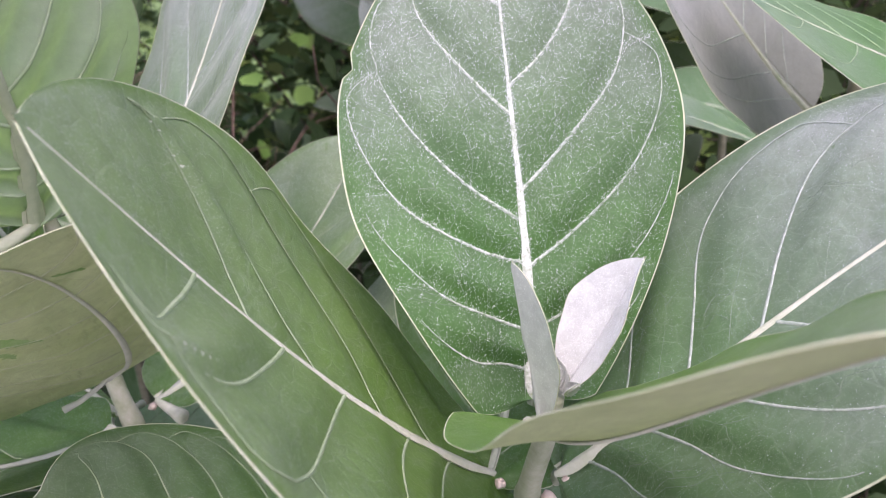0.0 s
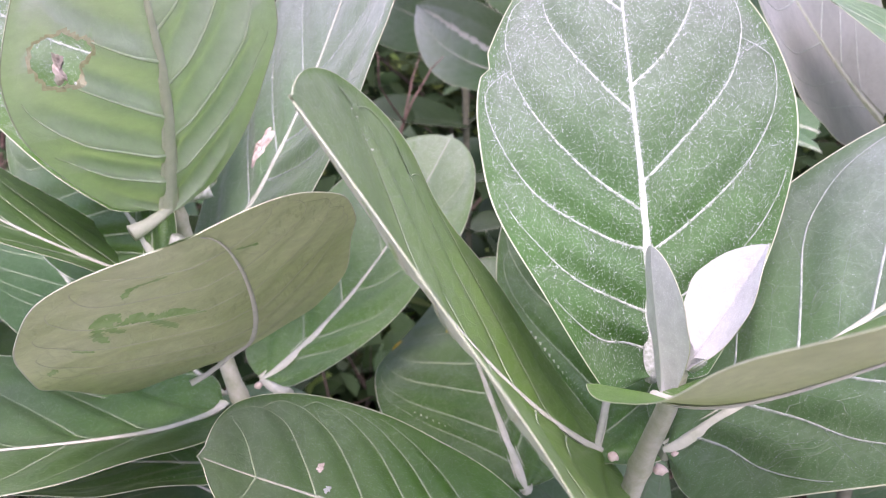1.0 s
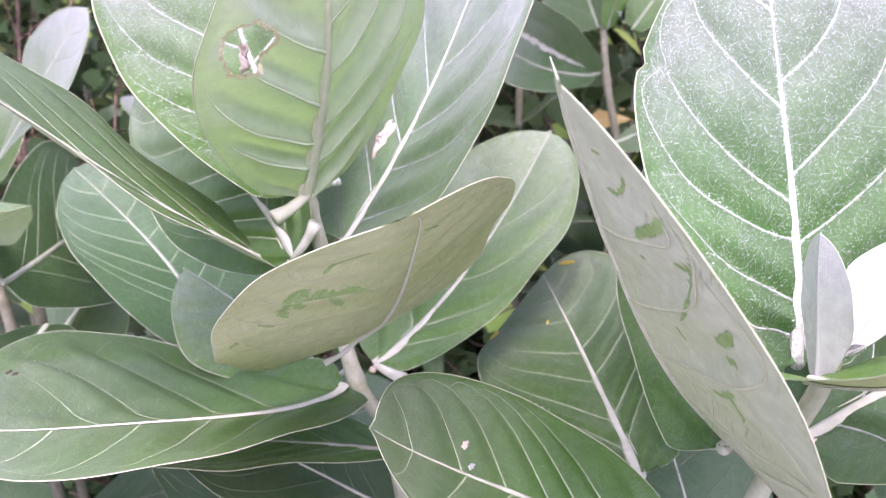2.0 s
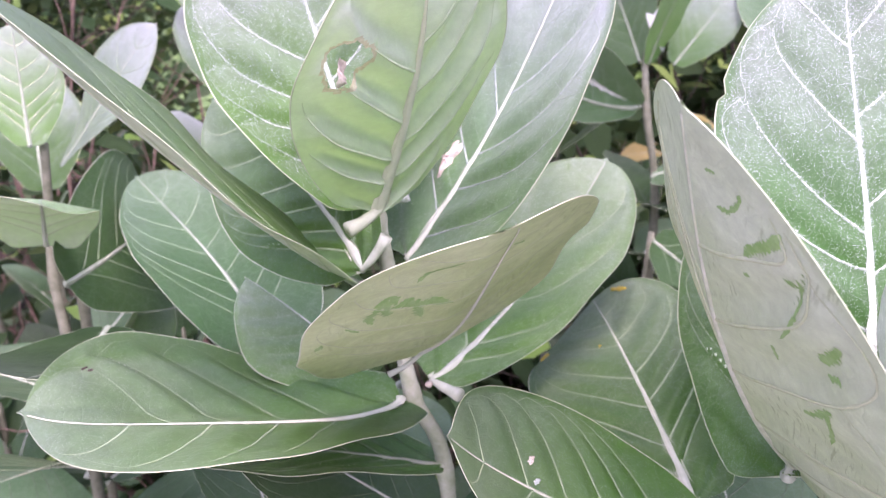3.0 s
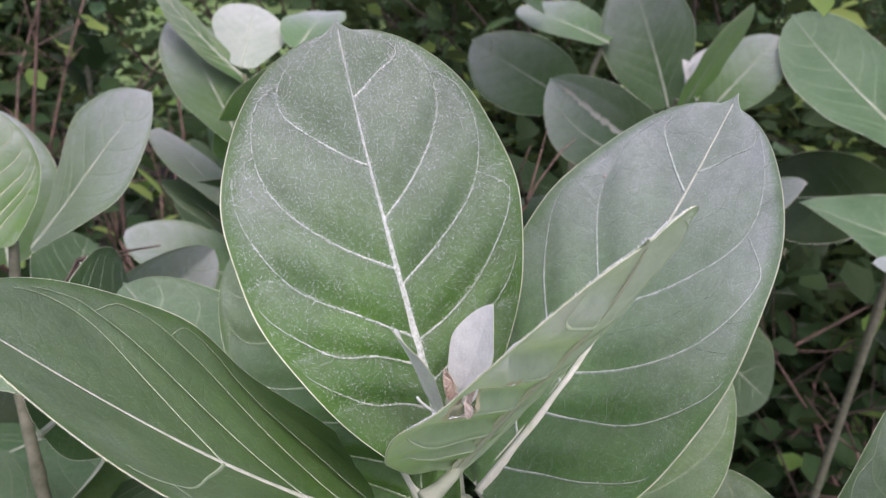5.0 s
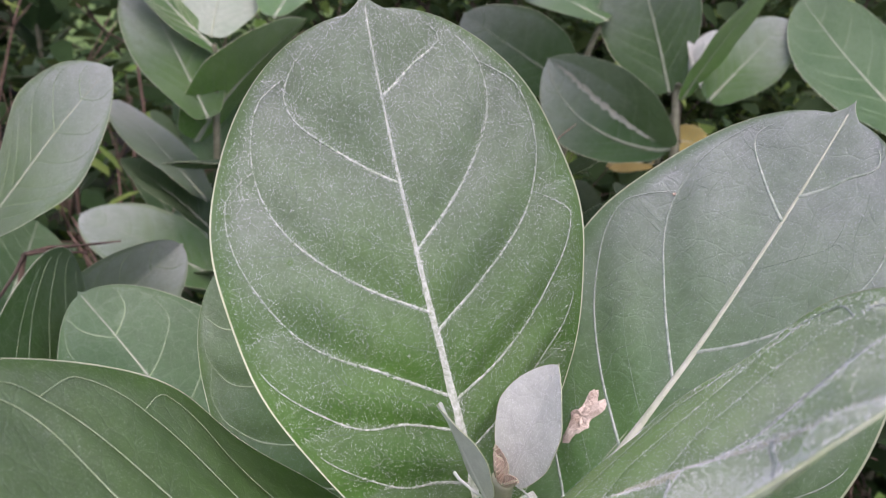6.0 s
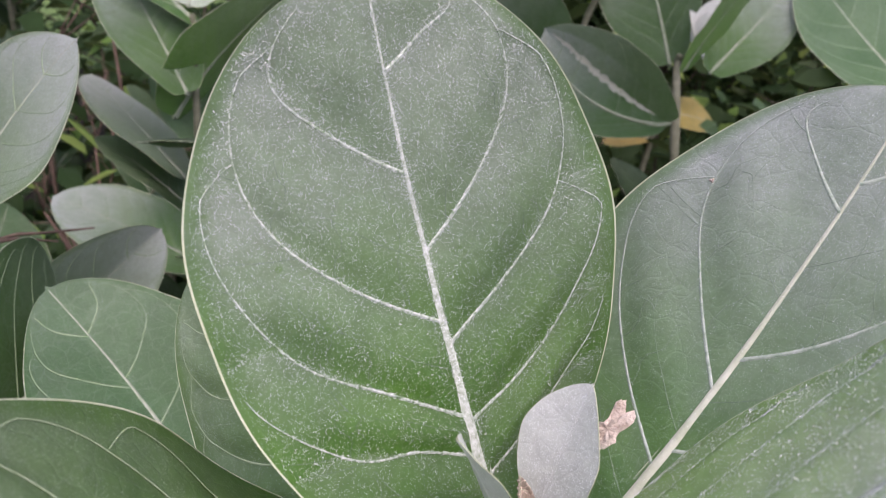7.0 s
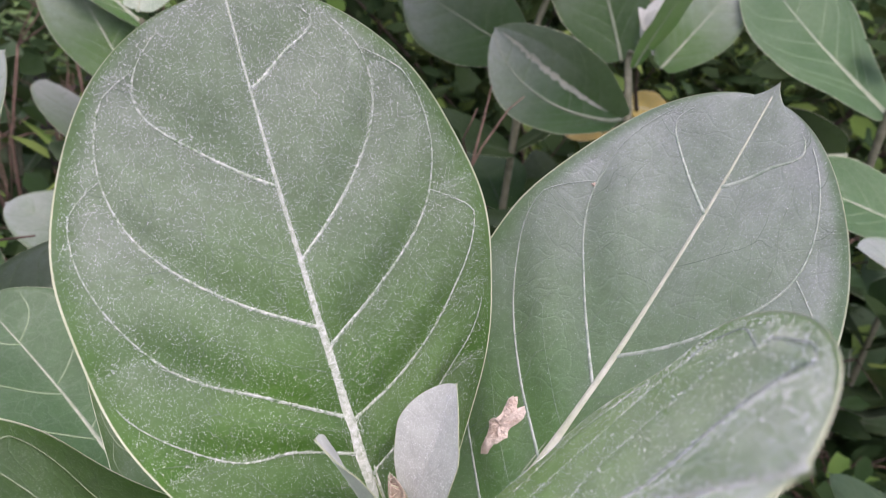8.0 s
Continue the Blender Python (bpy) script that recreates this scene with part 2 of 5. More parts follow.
RIB_WOOL = plain_material("leaf_rib_woolly", (0.30, 0.36, 0.24, 1), (0.78, 0.79, 0.76, 1), 500.0, 0.8, 0.6)
RIB_UNDER = plain_material("leaf_rib_underside", (0.50, 0.51, 0.42, 1), (0.62, 0.61, 0.53, 1), 160.0, 0.6)
RIB_YOUNG = plain_material("leaf_rib_young", (0.50, 0.52, 0.36, 1), (0.62, 0.61, 0.46, 1), 160.0, 0.6)
VEIN_UNDER = plain_material("leaf_vein_underside", (0.42, 0.46, 0.28, 1), (0.54, 0.56, 0.40, 1), 260.0, 0.6)
VEIN_YOUNG = plain_material("leaf_vein_young", (0.46, 0.56, 0.33, 1), (0.60, 0.66, 0.47, 1), 260.0, 0.6)
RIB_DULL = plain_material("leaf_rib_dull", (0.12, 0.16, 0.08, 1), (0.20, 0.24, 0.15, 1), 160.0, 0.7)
# rib tone for the darkened leaves, with the same shade in its colour
RIB_SHADE = plain_material("leaf_rib_shade", (0.040, 0.065, 0.030, 1), (0.075, 0.105, 0.055, 1), 160.0, 0.8)
VEIN = plain_material("leaf_vein", (0.17, 0.25, 0.12, 1), (0.28, 0.35, 0.22, 1), 200.0, 0.5)
VEIN_PALE = plain_material("leaf_vein_pale", (0.22, 0.29, 0.21, 1), (0.46, 0.49, 0.44, 1), 400.0, 0.5)
VEIN_LIGHT = plain_material("leaf_vein_light", (0.24, 0.32, 0.17, 1), (0.36, 0.43, 0.28, 1), 260.0, 0.5)
VEIN_FINE = plain_material("leaf_vein_fine", (0.16, 0.23, 0.14, 1), (0.28, 0.33, 0.26, 1), 400.0, 0.5)
VEIN_WOOL = plain_material("leaf_vein_woolly", (0.12, 0.20, 0.08, 1), (0.70, 0.72, 0.69, 1), 800.0, 0.8, 0.6)
STEM = plain_material("stem_skin", (0.28, 0.31, 0.20, 1), (0.45, 0.45, 0.36, 1), 120.0, 0.7)
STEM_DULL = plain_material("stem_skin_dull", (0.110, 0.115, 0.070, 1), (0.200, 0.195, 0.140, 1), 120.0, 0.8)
NODE_PINK = plain_material("stem_node", (0.48, 0.36, 0.30, 1), (0.64, 0.56, 0.47, 1), 260.0, 0.7)
HOLE_RIM = plain_material("eaten_rim", (0.58, 0.52, 0.32, 1), (0.74, 0.69, 0.50, 1), 500.0, 0.8, 0.6)
DEAD = plain_material("dead_tissue", (0.46, 0.35, 0.28, 1), (0.80, 0.70, 0.62, 1), 240.0, 0.85, 0.8)
HAIR = plain_material("wool_hair", (0.80, 0.81, 0.82, 1), (0.90, 0.90, 0.91, 1), 400.0, 0.9)
YELLOW = plain_material("yellow_spot", (0.55, 0.42, 0.06, 1), (0.70, 0.56, 0.16, 1), 240.0, 0.6)
BRUISE = plain_material("rubbed_green", (0.20, 0.34, 0.10, 1), (0.32, 0.44, 0.20, 1), 240.0, 0.5)
BARK = plain_material("bark", (0.050, 0.038, 0.028, 1), (0.110, 0.085, 0.065, 1), 60.0, 0.9, 0.8, 0.002)
TWIG = plain_material("dry_twig", (0.090, 0.058, 0.042, 1), (0.200, 0.135, 0.105, 1), 80.0, 0.9, 0.6, 0.001)


# ---- leaves ----
def part(name, bm, material, parent, label=""):
    """Link a bmesh as one mesh object under a thing or part. material may be a list."""
    me = bpy.data.meshes.new(name)
    bm.to_mesh(me)
    bm.free()
    for mat in material if isinstance(material, list) else [material]:
        me.materials.append(mat)
    for poly in me.polygons:
        poly.use_smooth = True
    ob = new(name, me)
    ob.parent = parent
    if label:
        ob["label"] = label
    return ob


class Blade:
    """The curved sheet of one leaf: s runs from base to tip, v from one margin (-1) to the other (1)."""

    def __init__(self, shape, seed=0, quilt=0.0009, veins=None, wave=1.0, cusp=0.016, off=0.0, notch=0.0):
        self.cusp, self.off, self.notch = cusp, off, notch
        (self.l, self.wl, self.wr, self.bend, self.side, self.fold, self.curl, self.twist, self.taper, self.blunt, self.lean,
         self.arch, self.swirl, self.lobe) = shape
        self.seed, self.quilt, self.wave = seed, quilt, wave
        n = 60
        d = self.heading((np.arange(n) + 0.5) / n) * self.l / n
        self.mid = np.vstack([[0, 0, 0], np.cumsum(d, 0)])
        rng = np.random.RandomState(seed + 7)
        self.ph = rng.uniform(0, 6.28, 8)
        if veins is None:
            # (start on the midrib, where it is a third and two thirds of the way out, its end and how far out that is)
            k = np.array([0.07, 0.19, 0.32, 0.47, 0.64, 0.81])
            veins = tuple([self.usual(s0 + rng.uniform(-0.02, 0.02)) for s0 in k + shift] for shift in (0.0, 0.02))
        self.veins = tuple(sorted(tuple(v) for v in side) for side in veins)

    @staticmethod
    def usual(s0):
        g = 1.22 * (1 - s0) ** 0.5
        return s0, s0 + 0.09 * g, s0 + 0.21 * g, min(s0 + 0.38 * g, 0.955), 0.93 - 0.25 * max(s0 - 0.4, 0)

    def heading(self, s):
        th = self.bend * (s - 0.5) + self.arch * ((s - 0.5) ** 2 - 1 / 12)
        ph = self.side * (s - 0.5)
        return np.stack([np.sin(ph) * np.cos(th), np.cos(ph) * np.cos(th), -np.sin(th)], -1)

    def width(self, s):
        return np.sin(np.pi * np.clip(s, 0, 1) ** self.taper) ** self.blunt

    @staticmethod
    def climb(vein, a):
        """Where a side vein has got to along the leaf at a half-widths from the midrib (a up to 0.78)."""
        a = np.minimum(np.abs(a), 0.78)
        s0, s1, s2 = vein[:3]
        return s0 * (a - 0.35) * (a - 0.7) / 0.245 - s1 * a * (a - 0.7) / 0.1225 + s2 * a * (a - 0.35) / 0.245

    def across(self, a, sgn):
        """The v that lies a half-widths out from the midrib on one side of it."""
        return self.off + (sgn - self.off) * a

    def panel(self, s, v, side):
        """Counts up by one from each side vein to the next, on one side of the midrib."""
        v = np.clip((v - self.off) / ((-1, 1)[side] - self.off), 0, 1)
        veins = self.veins[side] or [self.usual(k) for k in (0.2, 0.4, 0.6, 0.8)]
        lines = [self.climb(veins[0], v) - 0.22, *[self.climb(k, v) for k in veins], np.full_like(s, 1.15)]
        count = np.zeros_like(s) - 1
        for low, high in zip(lines, lines[1:]):
            count = count + np.clip((s - low) / np.maximum(high - low, 0.02), 0, 1)
        return count

    @staticmethod
    def sweep(vein, n=34):
        """Points (s, a) of a side vein from the midrib to where it runs beside the margin."""
        s0, s1, s2, s3, a3 = vein
        p = np.array([[2 * s0 - s1 + 0.02, -0.35], [s0, 0.0], [s1, 0.35], [s2, 0.70], [s3, a3], [s3 + 0.10, a3 - 0.10]])
        w = p * [1.0, 0.34]
        run = []
        for i in range(1, 4):
            k = np.concatenate([[0], np.cumsum(np.linalg.norm(np.diff(w[i - 1:i + 3], axis=0), axis=1) ** 0.5)])
            u = np.linspace(k[1], k[2], n // 3, endpoint=i == 3)[:, None]
            a = [(k[j + 1] - u) / (k[j + 1] - k[j]) * p[i - 1 + j] + (u - k[j]) / (k[j + 1] - k[j]) * p[i + j] for j in range(3)]
            b = [(k[j + 2] - u) / (k[j + 2] - k[j]) * a[j] + (u - k[j]) / (k[j + 2] - k[j]) * a[j + 1] for j in range(2)]
            run.append((k[2] - u) / (k[2] - k[1]) * b[0] + (u - k[1]) / (k[2] - k[1]) * b[1])
        run = np.concatenate(run)
        return run[:, 0], np.clip(run[:, 1], 0.0, 0.965)

    def swell(self, s, v):
        """0 on a side vein, 1 between two, nearer to the lower one."""
        if not self.veins[0]:
            return np.zeros_like(s) + 0.5
        count = np.where(v < self.off, self.panel(s, v, 0), self.panel(s, v, 1))
        return np.sin(np.pi * np.clip((count % 1 - 0.07) / 0.86, 0, 1) ** 0.72) ** 2

    def at(self, s, v, lift=0.0):
        s, v = np.asarray(s, float), np.asarray(v, float)
        g = np.linspace(0, 1, 61)
        m = np.stack([np.interp(s, g, self.mid[:, k]) for k in range(3)], -1)
        t = self.heading(s)
        ph = self.side * (s - 0.5)
        x = np.stack([np.cos(ph), -np.sin(ph), 0 * ph], -1)
        z = np.cross(x, t)
        a = np.abs(v)
        p = self.ph + np.where(v < 0, 0.0, 2.1)[..., None]
        w = self.width(s)
        w = w * (1 + self.wave * a ** 3 * (0.010 * np.sin(9 * s + p[..., 0]) + 0.007 * np.sin(23 * s + p[..., 1])))
        if self.notch:
            # a small bite in one margin
            w = w * (1 - 0.06 * (v < 0) * a ** 6 * np.exp(-((s - self.notch) / 0.012) ** 2))
        off = a * w * np.where(v < 0, self.wl, self.wr) * self.l
        ang = self.fold + self.lean * np.sign(v) + self.curl * a * 0.5
        lat = np.sign(v) * off * np.cos(ang)
        up = off * np.sin(ang)
        # swelling between the veins, and a gently waving margin
        fade = np.clip(np.abs(v - self.off) * 6, 0, 1) * np.clip((0.92 - a) * 4, 0, 1) * np.clip((1 - s) * 8, 0, 1)
        up = up + self.quilt * fade * (self.swell(s, v) - 0.5) * self.l / 0.15
        up = up + self.wave * 0.007 * self.l * a ** 2.5 * w * (np.sin(12 * s + p[..., 2]) + 0.5 * np.sin(21 * s + p[..., 3]))
        tw = (self.twist * (s - 0.5) + self.swirl * ((s - 0.5) ** 2 - 1 / 12))[..., None]
        x2 = x * np.cos(tw) + z * np.sin(tw)
        z2 = z * np.cos(tw) - x * np.sin(tw)
        back = self.lobe * self.l * a ** 1.3 * (1 - s) ** 7 * np.clip(s * 14, 0, 1)
        cusp = self.cusp * self.l * np.clip((s - 0.94) / 0.06, 0, 1) ** 1.5 * (1 - np.clip(a * 1.6, 0, 1))
        return m + x2 * lat[..., None] + z2 * (up + lift)[..., None] + t * (cusp - back)[..., None]


def blade_mesh(b, top, under, nu=44, nv=11, thick=0.0006, hole=None):
    """Two skins and a pale margin, with a metric texture map. hole: (s, v, radius s, radius v) eaten out of it."""
    s1 = 0.5 - 0.5 * np.cos(np.linspace(0.02, math.pi, nu + 1))
    half = np.append(np.linspace(0, 1, nv) ** 0.85 * 0.991, 1.0)
    v1 = np.concatenate([-half[::-1], half[1:]])
    s, v = np.meshgrid(s1, v1, indexing="ij")
    bm = bmesh.new()
    flat = bm.loops.layers.uv.new("flat")
    unit = bm.loops.layers.uv.new("unit")
    panel = bm.loops.layers.uv.new("panel")
    counts = [b.panel(s, v, side) for side in (0, 1)]
    w = b.width(s) * 0.33 * b.l
    grids, uvs = [], {}

    def ring_at(ss, vv):
        """How far a place lies from the middle of the hole; 1 on its ragged rim."""
        hs, hv, rs, rv = hole
        x, y = (vv - hv) / rv, (ss - hs) / rs
        a = np.arctan2(y, x)
        return np.hypot(x, y) / (1 + 0.10 * np.sin(2 * a + 1) + 0.07 * np.sin(5 * a) + 0.04 * np.sin(13 * a) + 0.03 * np.sin(29 * a))

    gone, rim = np.zeros((nu, len(v1) - 1), bool), np.zeros((nu, len(v1) - 1), bool)
    if hole:
        gone = ring_at((s[:-1, :-1] + s[1:, 1:]) / 2, (v[:-1, :-1] + v[1:, 1:]) / 2) < 1
        kept = np.ones((nu + 3, len(v1) + 2), bool)
        kept[1:nu + 1, 1:len(v1)] = ~gone
        some = [kept[i:i + nu + 1, j:j + len(v1)][:nu + 1] for i in (0, 1) for j in (0, 1)]
        on_rim = np.any(some, 0) & ~np.all(some, 0)
        # corners on the edge of the hole are drawn on to its rim
        r = ring_at(s, v)
        s, v = np.where(on_rim, hole[0] + (s - hole[0]) / r, s), np.where(on_rim, hole[1] + (v - hole[1]) / r, v)
        rim = (on_rim[:-1, :-1] | on_rim[1:, 1:] | on_rim[:-1, 1:] | on_rim[1:, :-1]) & ~gone
    for lift in (thick / 2, -thick / 2):
        pts = b.at(s, v, lift * (1 - 0.5 * np.abs(v)))
        rows = [[bm.verts.new(pts[i, j].tolist()) for j in range(len(v1))] for i in range(nu + 1)]
        grids.append(rows)
        for i in range(nu + 1):
            for j in range(len(v1)):
                uvs[rows[i][j]] = (v[i, j] * w[i, j], s[i, j] * b.l), (v[i, j] - b.off, s[i, j]), [(c[i, j] + 4, 0.0) for c in counts]

    for side, rows in enumerate(grids):
        for i in range(nu):
            for j in range(len(v1) - 1):
                if gone[i, j]:
                    continue
                q = [rows[i][j], rows[i][j + 1], rows[i + 1][j + 1], rows[i + 1][j]]
                f = bm.faces.new(q if side == 0 else q[::-1])
                edge = j == 0 or j == len(v1) - 2
                f.material_index = 3 if rim[i, j] else 2 if edge and nv > 8 else side
    last = len(v1) - 1
    ring = [(i, 0) for i in range(nu + 1)] + [(nu, j) for j in range(1, last)] + [(i, last) for i in range(nu, -1, -1)] + [(0, j) for j in range(last - 1, 0, -1)]
    for k, (i, j) in enumerate(ring):
        i2, j2 = ring[(k + 1) % len(ring)]
        f = bm.faces.new([grids[0][i2][j2], grids[0][i][j], grids[1][i][j], grids[1][i2][j2]])
        f.material_index = 2
    for f in bm.faces:
        half = int(sum(uvs[q][1][0] for q in f.verts) > 0)
        for loop in f.loops:
            loop[flat].uv, loop[unit].uv, both = uvs[loop.vert]
            loop[panel].uv = both[half]
    return bm, [top, under, MARGIN, HOLE_RIM]


def tube(bm, pts, radii, sides=6, squash=1.0, close=True):
    """A tapered tube along pts."""
    pts = [Vector(p) for p in pts]
    rings, radii = [], [float(r) for r in radii]
    up = Vector((0.13, 0.21, 0.97))
    for i, p in enumerate(pts):
        d = (pts[min(i + 1, len(pts) - 1)] - pts[max(i - 1, 0)]).normalized()
        a = d.cross(up)
        if a.length < 0.05:
            a = d.cross(Vector((1, 0, 0)))
        a.normalize()
        c = a.cross(d)
        rings.append([bm.verts.new(p + radii[i] * (math.cos(k * 2 * math.pi / sides) * a + squash * math.sin(k * 2 * math.pi / sides) * c)) for k in range(sides)])
    for r0, r1 in zip(rings, rings[1:]):
        for k in range(sides):
            bm.faces.new([r0[k], r0[(k + 1) % sides], r1[(k + 1) % sides], r1[k]])
    if close:
        bm.faces.new(rings[0][::-1])
        bm.faces.new(rings[-1])


def ridge(bm, run, b, radii, side, across, high=1.0):
    """A low rounded welt along a path on the leaf skin. across: the skin's normals along the path."""
    rows = []
    for i, p in enumerate(run):
        p = Vector(p)
        d = (Vector(run[min(i + 1, len(run) - 1)]) - Vector(run[max(i - 1, 0)])).normalized()
        n = Vector(across[i]).normalized()
        x = d.cross(n).normalized()
        r = float(radii[i])
        rows.append([bm.verts.new(p + x * r * c + n * side * h * r * high) for c, h in ((-1.3, -0.5), (-0.7, 0.42), (0.0, 0.66), (0.7, 0.42), (1.3, -0.5))])
    for r0, r1 in zip(rows, rows[1:]):
        for k in range(4):
            q = [r0[k], r0[k + 1], r1[k + 1], r1[k]]
            bm.faces.new(q if side < 0 else q[::-1])


def fine_runs(b):
    """Thin veins: those that start on the midrib between two side veins and die out in a fork, the kinked links across a panel, and short spurs to the margin."""
    rng = np.random.RandomState(b.seed + 40)

    def laid(s, a, sgn):
        s, a = np.asarray(s), np.asarray(a)
        keep = (s < 0.985).cumprod() * (a < 0.985).cumprod() > 0
        if keep.sum() > 3:
            yield b.at(s[keep], b.across(a[keep], sgn), 0.00034), b.at(s[keep], b.across(a[keep], sgn), 0.0)

    for sgn, veins in ((-1, b.veins[0]), (1, b.veins[1])):
        for one, two in zip(veins, veins[1:]):
            gap = two[0] - one[0]
            if gap < 0.07:
                continue
            reach = rng.uniform(0.38, 0.66)
            a = np.linspace(0, reach, 18)
            f = rng.uniform(0.42, 0.60)
            s = b.climb(one, a) * (1 - f) + b.climb(two, a) * f + 0.005 * np.sin(a * 22 + b.ph[0]) * a
            yield from laid(s, a, sgn)
            for way in (-1, 1):
                u = np.linspace(0, 1, 8)
                yield from laid(s[-1] + (0.03 + 0.02 * way) * u + 0.004 * np.sin(5 * u), a[-1] + 0.07 * u - 0.05 * way * u ** 2, sgn)
            for _ in range(3):
                a0 = rng.uniform(0.12, 0.72)
                u = np.linspace(0, 1, 9)
                bend = a0 + rng.uniform(-0.12, 0.02) * u + 0.022 * np.sin(u * 11 + a0 * 30)
                stop = rng.uniform(0.45, 1.0)
                yield from laid(b.climb(one, a0) * (1 - u * stop) + b.climb(two, bend) * u * stop, bend, sgn)
        for vein in veins:
            s, a = b.sweep(vein)
            for _ in range(2):
                i = rng.randint(len(s) // 2, len(s) - 2)
                u = np.linspace(0, 1, 7)
                yield from laid(s[i] + 0.03 * u, a[i] + (0.985 - a[i]) * rng.uniform(0.6, 1.0) * u ** 0.8, sgn)


def vein_runs(b, hole=None):
    """Paths of the side veins: they leave the midrib, sweep forward, and loop into the next along the margin."""
    for sgn, veins in ((-1, b.veins[0]), (1, b.veins[1])):
        for k, vein in enumerate(veins):
            s, a = b.sweep(vein)
            if k + 1 < len(veins) and 0.55 < s[-1] < 0.9:
                # the outer end bends in to meet the next vein
                s2, a2 = b.sweep(veins[k + 1], 70)
                near = np.argmin((s2 - s[-1] - 0.035) ** 2 + 0.12 * (a2 - a[-1] + 0.05) ** 2)
                if abs(a2[near] - a[-1]) < 0.3 and -0.02 < s2[near] - s[-1] < 0.10:
                    u = np.linspace(0.2, 1, 6)
                    s = np.append(s, s[-1] + (s2[near] - s[-1]) * u)
                    a = np.append(a, a[-1] + (a2[near] - a[-1]) * u ** 1.5)
            s = s + 0.003 * np.sin(np.linspace(0, 12, len(s)) + 2.3 * k + vein[0] * 40) * np.linspace(0, 1, len(s))
            keep = (s < 0.985).cumprod() > 0
            if hole:
                keep &= (np.hypot((s - hole[0]) / hole[2], (sgn * a - hole[1]) / hole[3]) > 1.1).cumprod() > 0
            a, s = a[keep], s[keep]
            if len(s) > 3:
                yield b.at(s, b.across(a, sgn), 0.00042), b.at(s, b.across(a, sgn), -0.00042)


def leaf(plant, base, turn, shape, top=None, under=None, label="", seed=0, rib=None, near=1, quilt=0.0019, hole=None, name="leaf", veins=None, ribs=1.0, wave=1.0, cusp=0.016, off=0.0, notch=0.0):
    """One leaf with its midrib and side veins, as parts of a plant."""
    b = Blade(shape, seed, quilt if near == 2 else 0.0, veins, wave, cusp, off, notch)
    nu, nv = ((22, 5), (40, 12), (84, 26))[near]
    if hole:
        nu, nv = 150, 52
    bm, mats = blade_mesh(b, top or GREEN, under or UNDER, nu, nv, hole=hole)
    ob = part(name, bm, mats, plant, label)
    ob.matrix_local = pose(*base, *turn)
    k = b.l / 0.16 * ribs
    s = np.linspace(0, 0.985, 30 if near else 10)
    bm = bmesh.new()
    r = [((0.0021 if rib is RIB_WOOL else 0.0017) * (1 - x) ** (1.9 if rib is RIB_WOOL else 1.5) + 0.00016) * k + 0.00010 for x in s]
    spine = b.at(s, 0 * s + b.off, 0.0)
    if near:
        face = b.at(s, 0 * s + b.off, 0.0003 + 0.0004 * (b.off != 0)), b.at(s, 0 * s + b.off, -0.0003 - 0.0004 * (b.off != 0))
        for run, side in zip(face, (1, -1)):
            ridge(bm, run, b, [x * (1.1 if side > 0 else 1.35) for x in r], side, face[0] - face[1], 0.75)
    path = [Vector(q) for q in (spine[:10] if near else spine)]
    stalk = [path[0] + Vector((0, -0.008 * k, -0.002 * k)), path[0] + Vector((0, -0.004 * k, -0.001 * k))]
    here = ob.matrix_local.translation
    axis = STEMS.get(plant.name, []) if near else []
    if axis:
        # the stalk runs down to the stem
        foot = min(axis, key=lambda q: (q - here).length + 0.8 * max(q.z - here.z, 0))
        if (foot - here).length < 0.045:
            foot = ob.matrix_local.inverted() @ foot
            stalk = [foot, foot.lerp(path[0], 0.35) + Vector((0, 0, -0.0010)), foot.lerp(path[0], 0.7) + Vector((0, 0, -0.0008))]
    thick = [(0.0032, 0.0024, 0.0021)[min(i, 2)] * min(k, 1.2) for i in range(len(stalk))]
    tube(bm, stalk + path, thick + [x * (0.9 - 0.075 * i if near else 1.0) for i, x in enumerate(r[:len(path)])], 10 if near else 5)
    part("midrib", bm, RIB_SHADE if rib is RIB and top is SHADE_LEAF else rib or RIB, ob)
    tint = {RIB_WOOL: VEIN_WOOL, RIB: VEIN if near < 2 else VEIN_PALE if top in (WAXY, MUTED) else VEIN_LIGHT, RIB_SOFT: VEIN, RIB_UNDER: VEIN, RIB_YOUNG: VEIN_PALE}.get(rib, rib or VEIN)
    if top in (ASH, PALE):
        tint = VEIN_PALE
    elif top is SHADE_LEAF:
        tint = RIB_SHADE
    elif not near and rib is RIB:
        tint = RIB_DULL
    if near:
        for ridges in vein_runs(b, hole):
            bm = bmesh.new()
            turn_in = ridges[0] - ridges[1]
            for run in ridges:
                n0 = len(bm.faces)
                ridge(bm, run, b, [(0.00009 + 0.00034 * k) * (1.35 if n0 else 1.0) * (1 - 0.80 * (i / len(run)) ** 0.9) * (1.0 if near == 2 else 0.8) for i in range(len(run))], 1 if n0 == 0 else -1, turn_in, 0.55 if n0 == 0 else 0.45)
                bm.faces.ensure_lookup_table()
                for f in bm.faces[n0:]:
                    f.material_index = int(n0 > 0)
            part("side_vein", bm, [tint, VEIN_YOUNG if rib is RIB_YOUNG else tint if tint in (WOOL, RIB_SHADE) else VEIN_UNDER], ob)
        if near == 2 and b.veins[0] and top in (DUSTY, POWDERED, WAXY, MUTED):
            bm = bmesh.new()
            for over, under_ in fine_runs(b):
                ridge(bm, over, b, [0.00007 * k * (1 - 0.6 * i / len(over)) for i in range(len(over))], 1, over - under_)
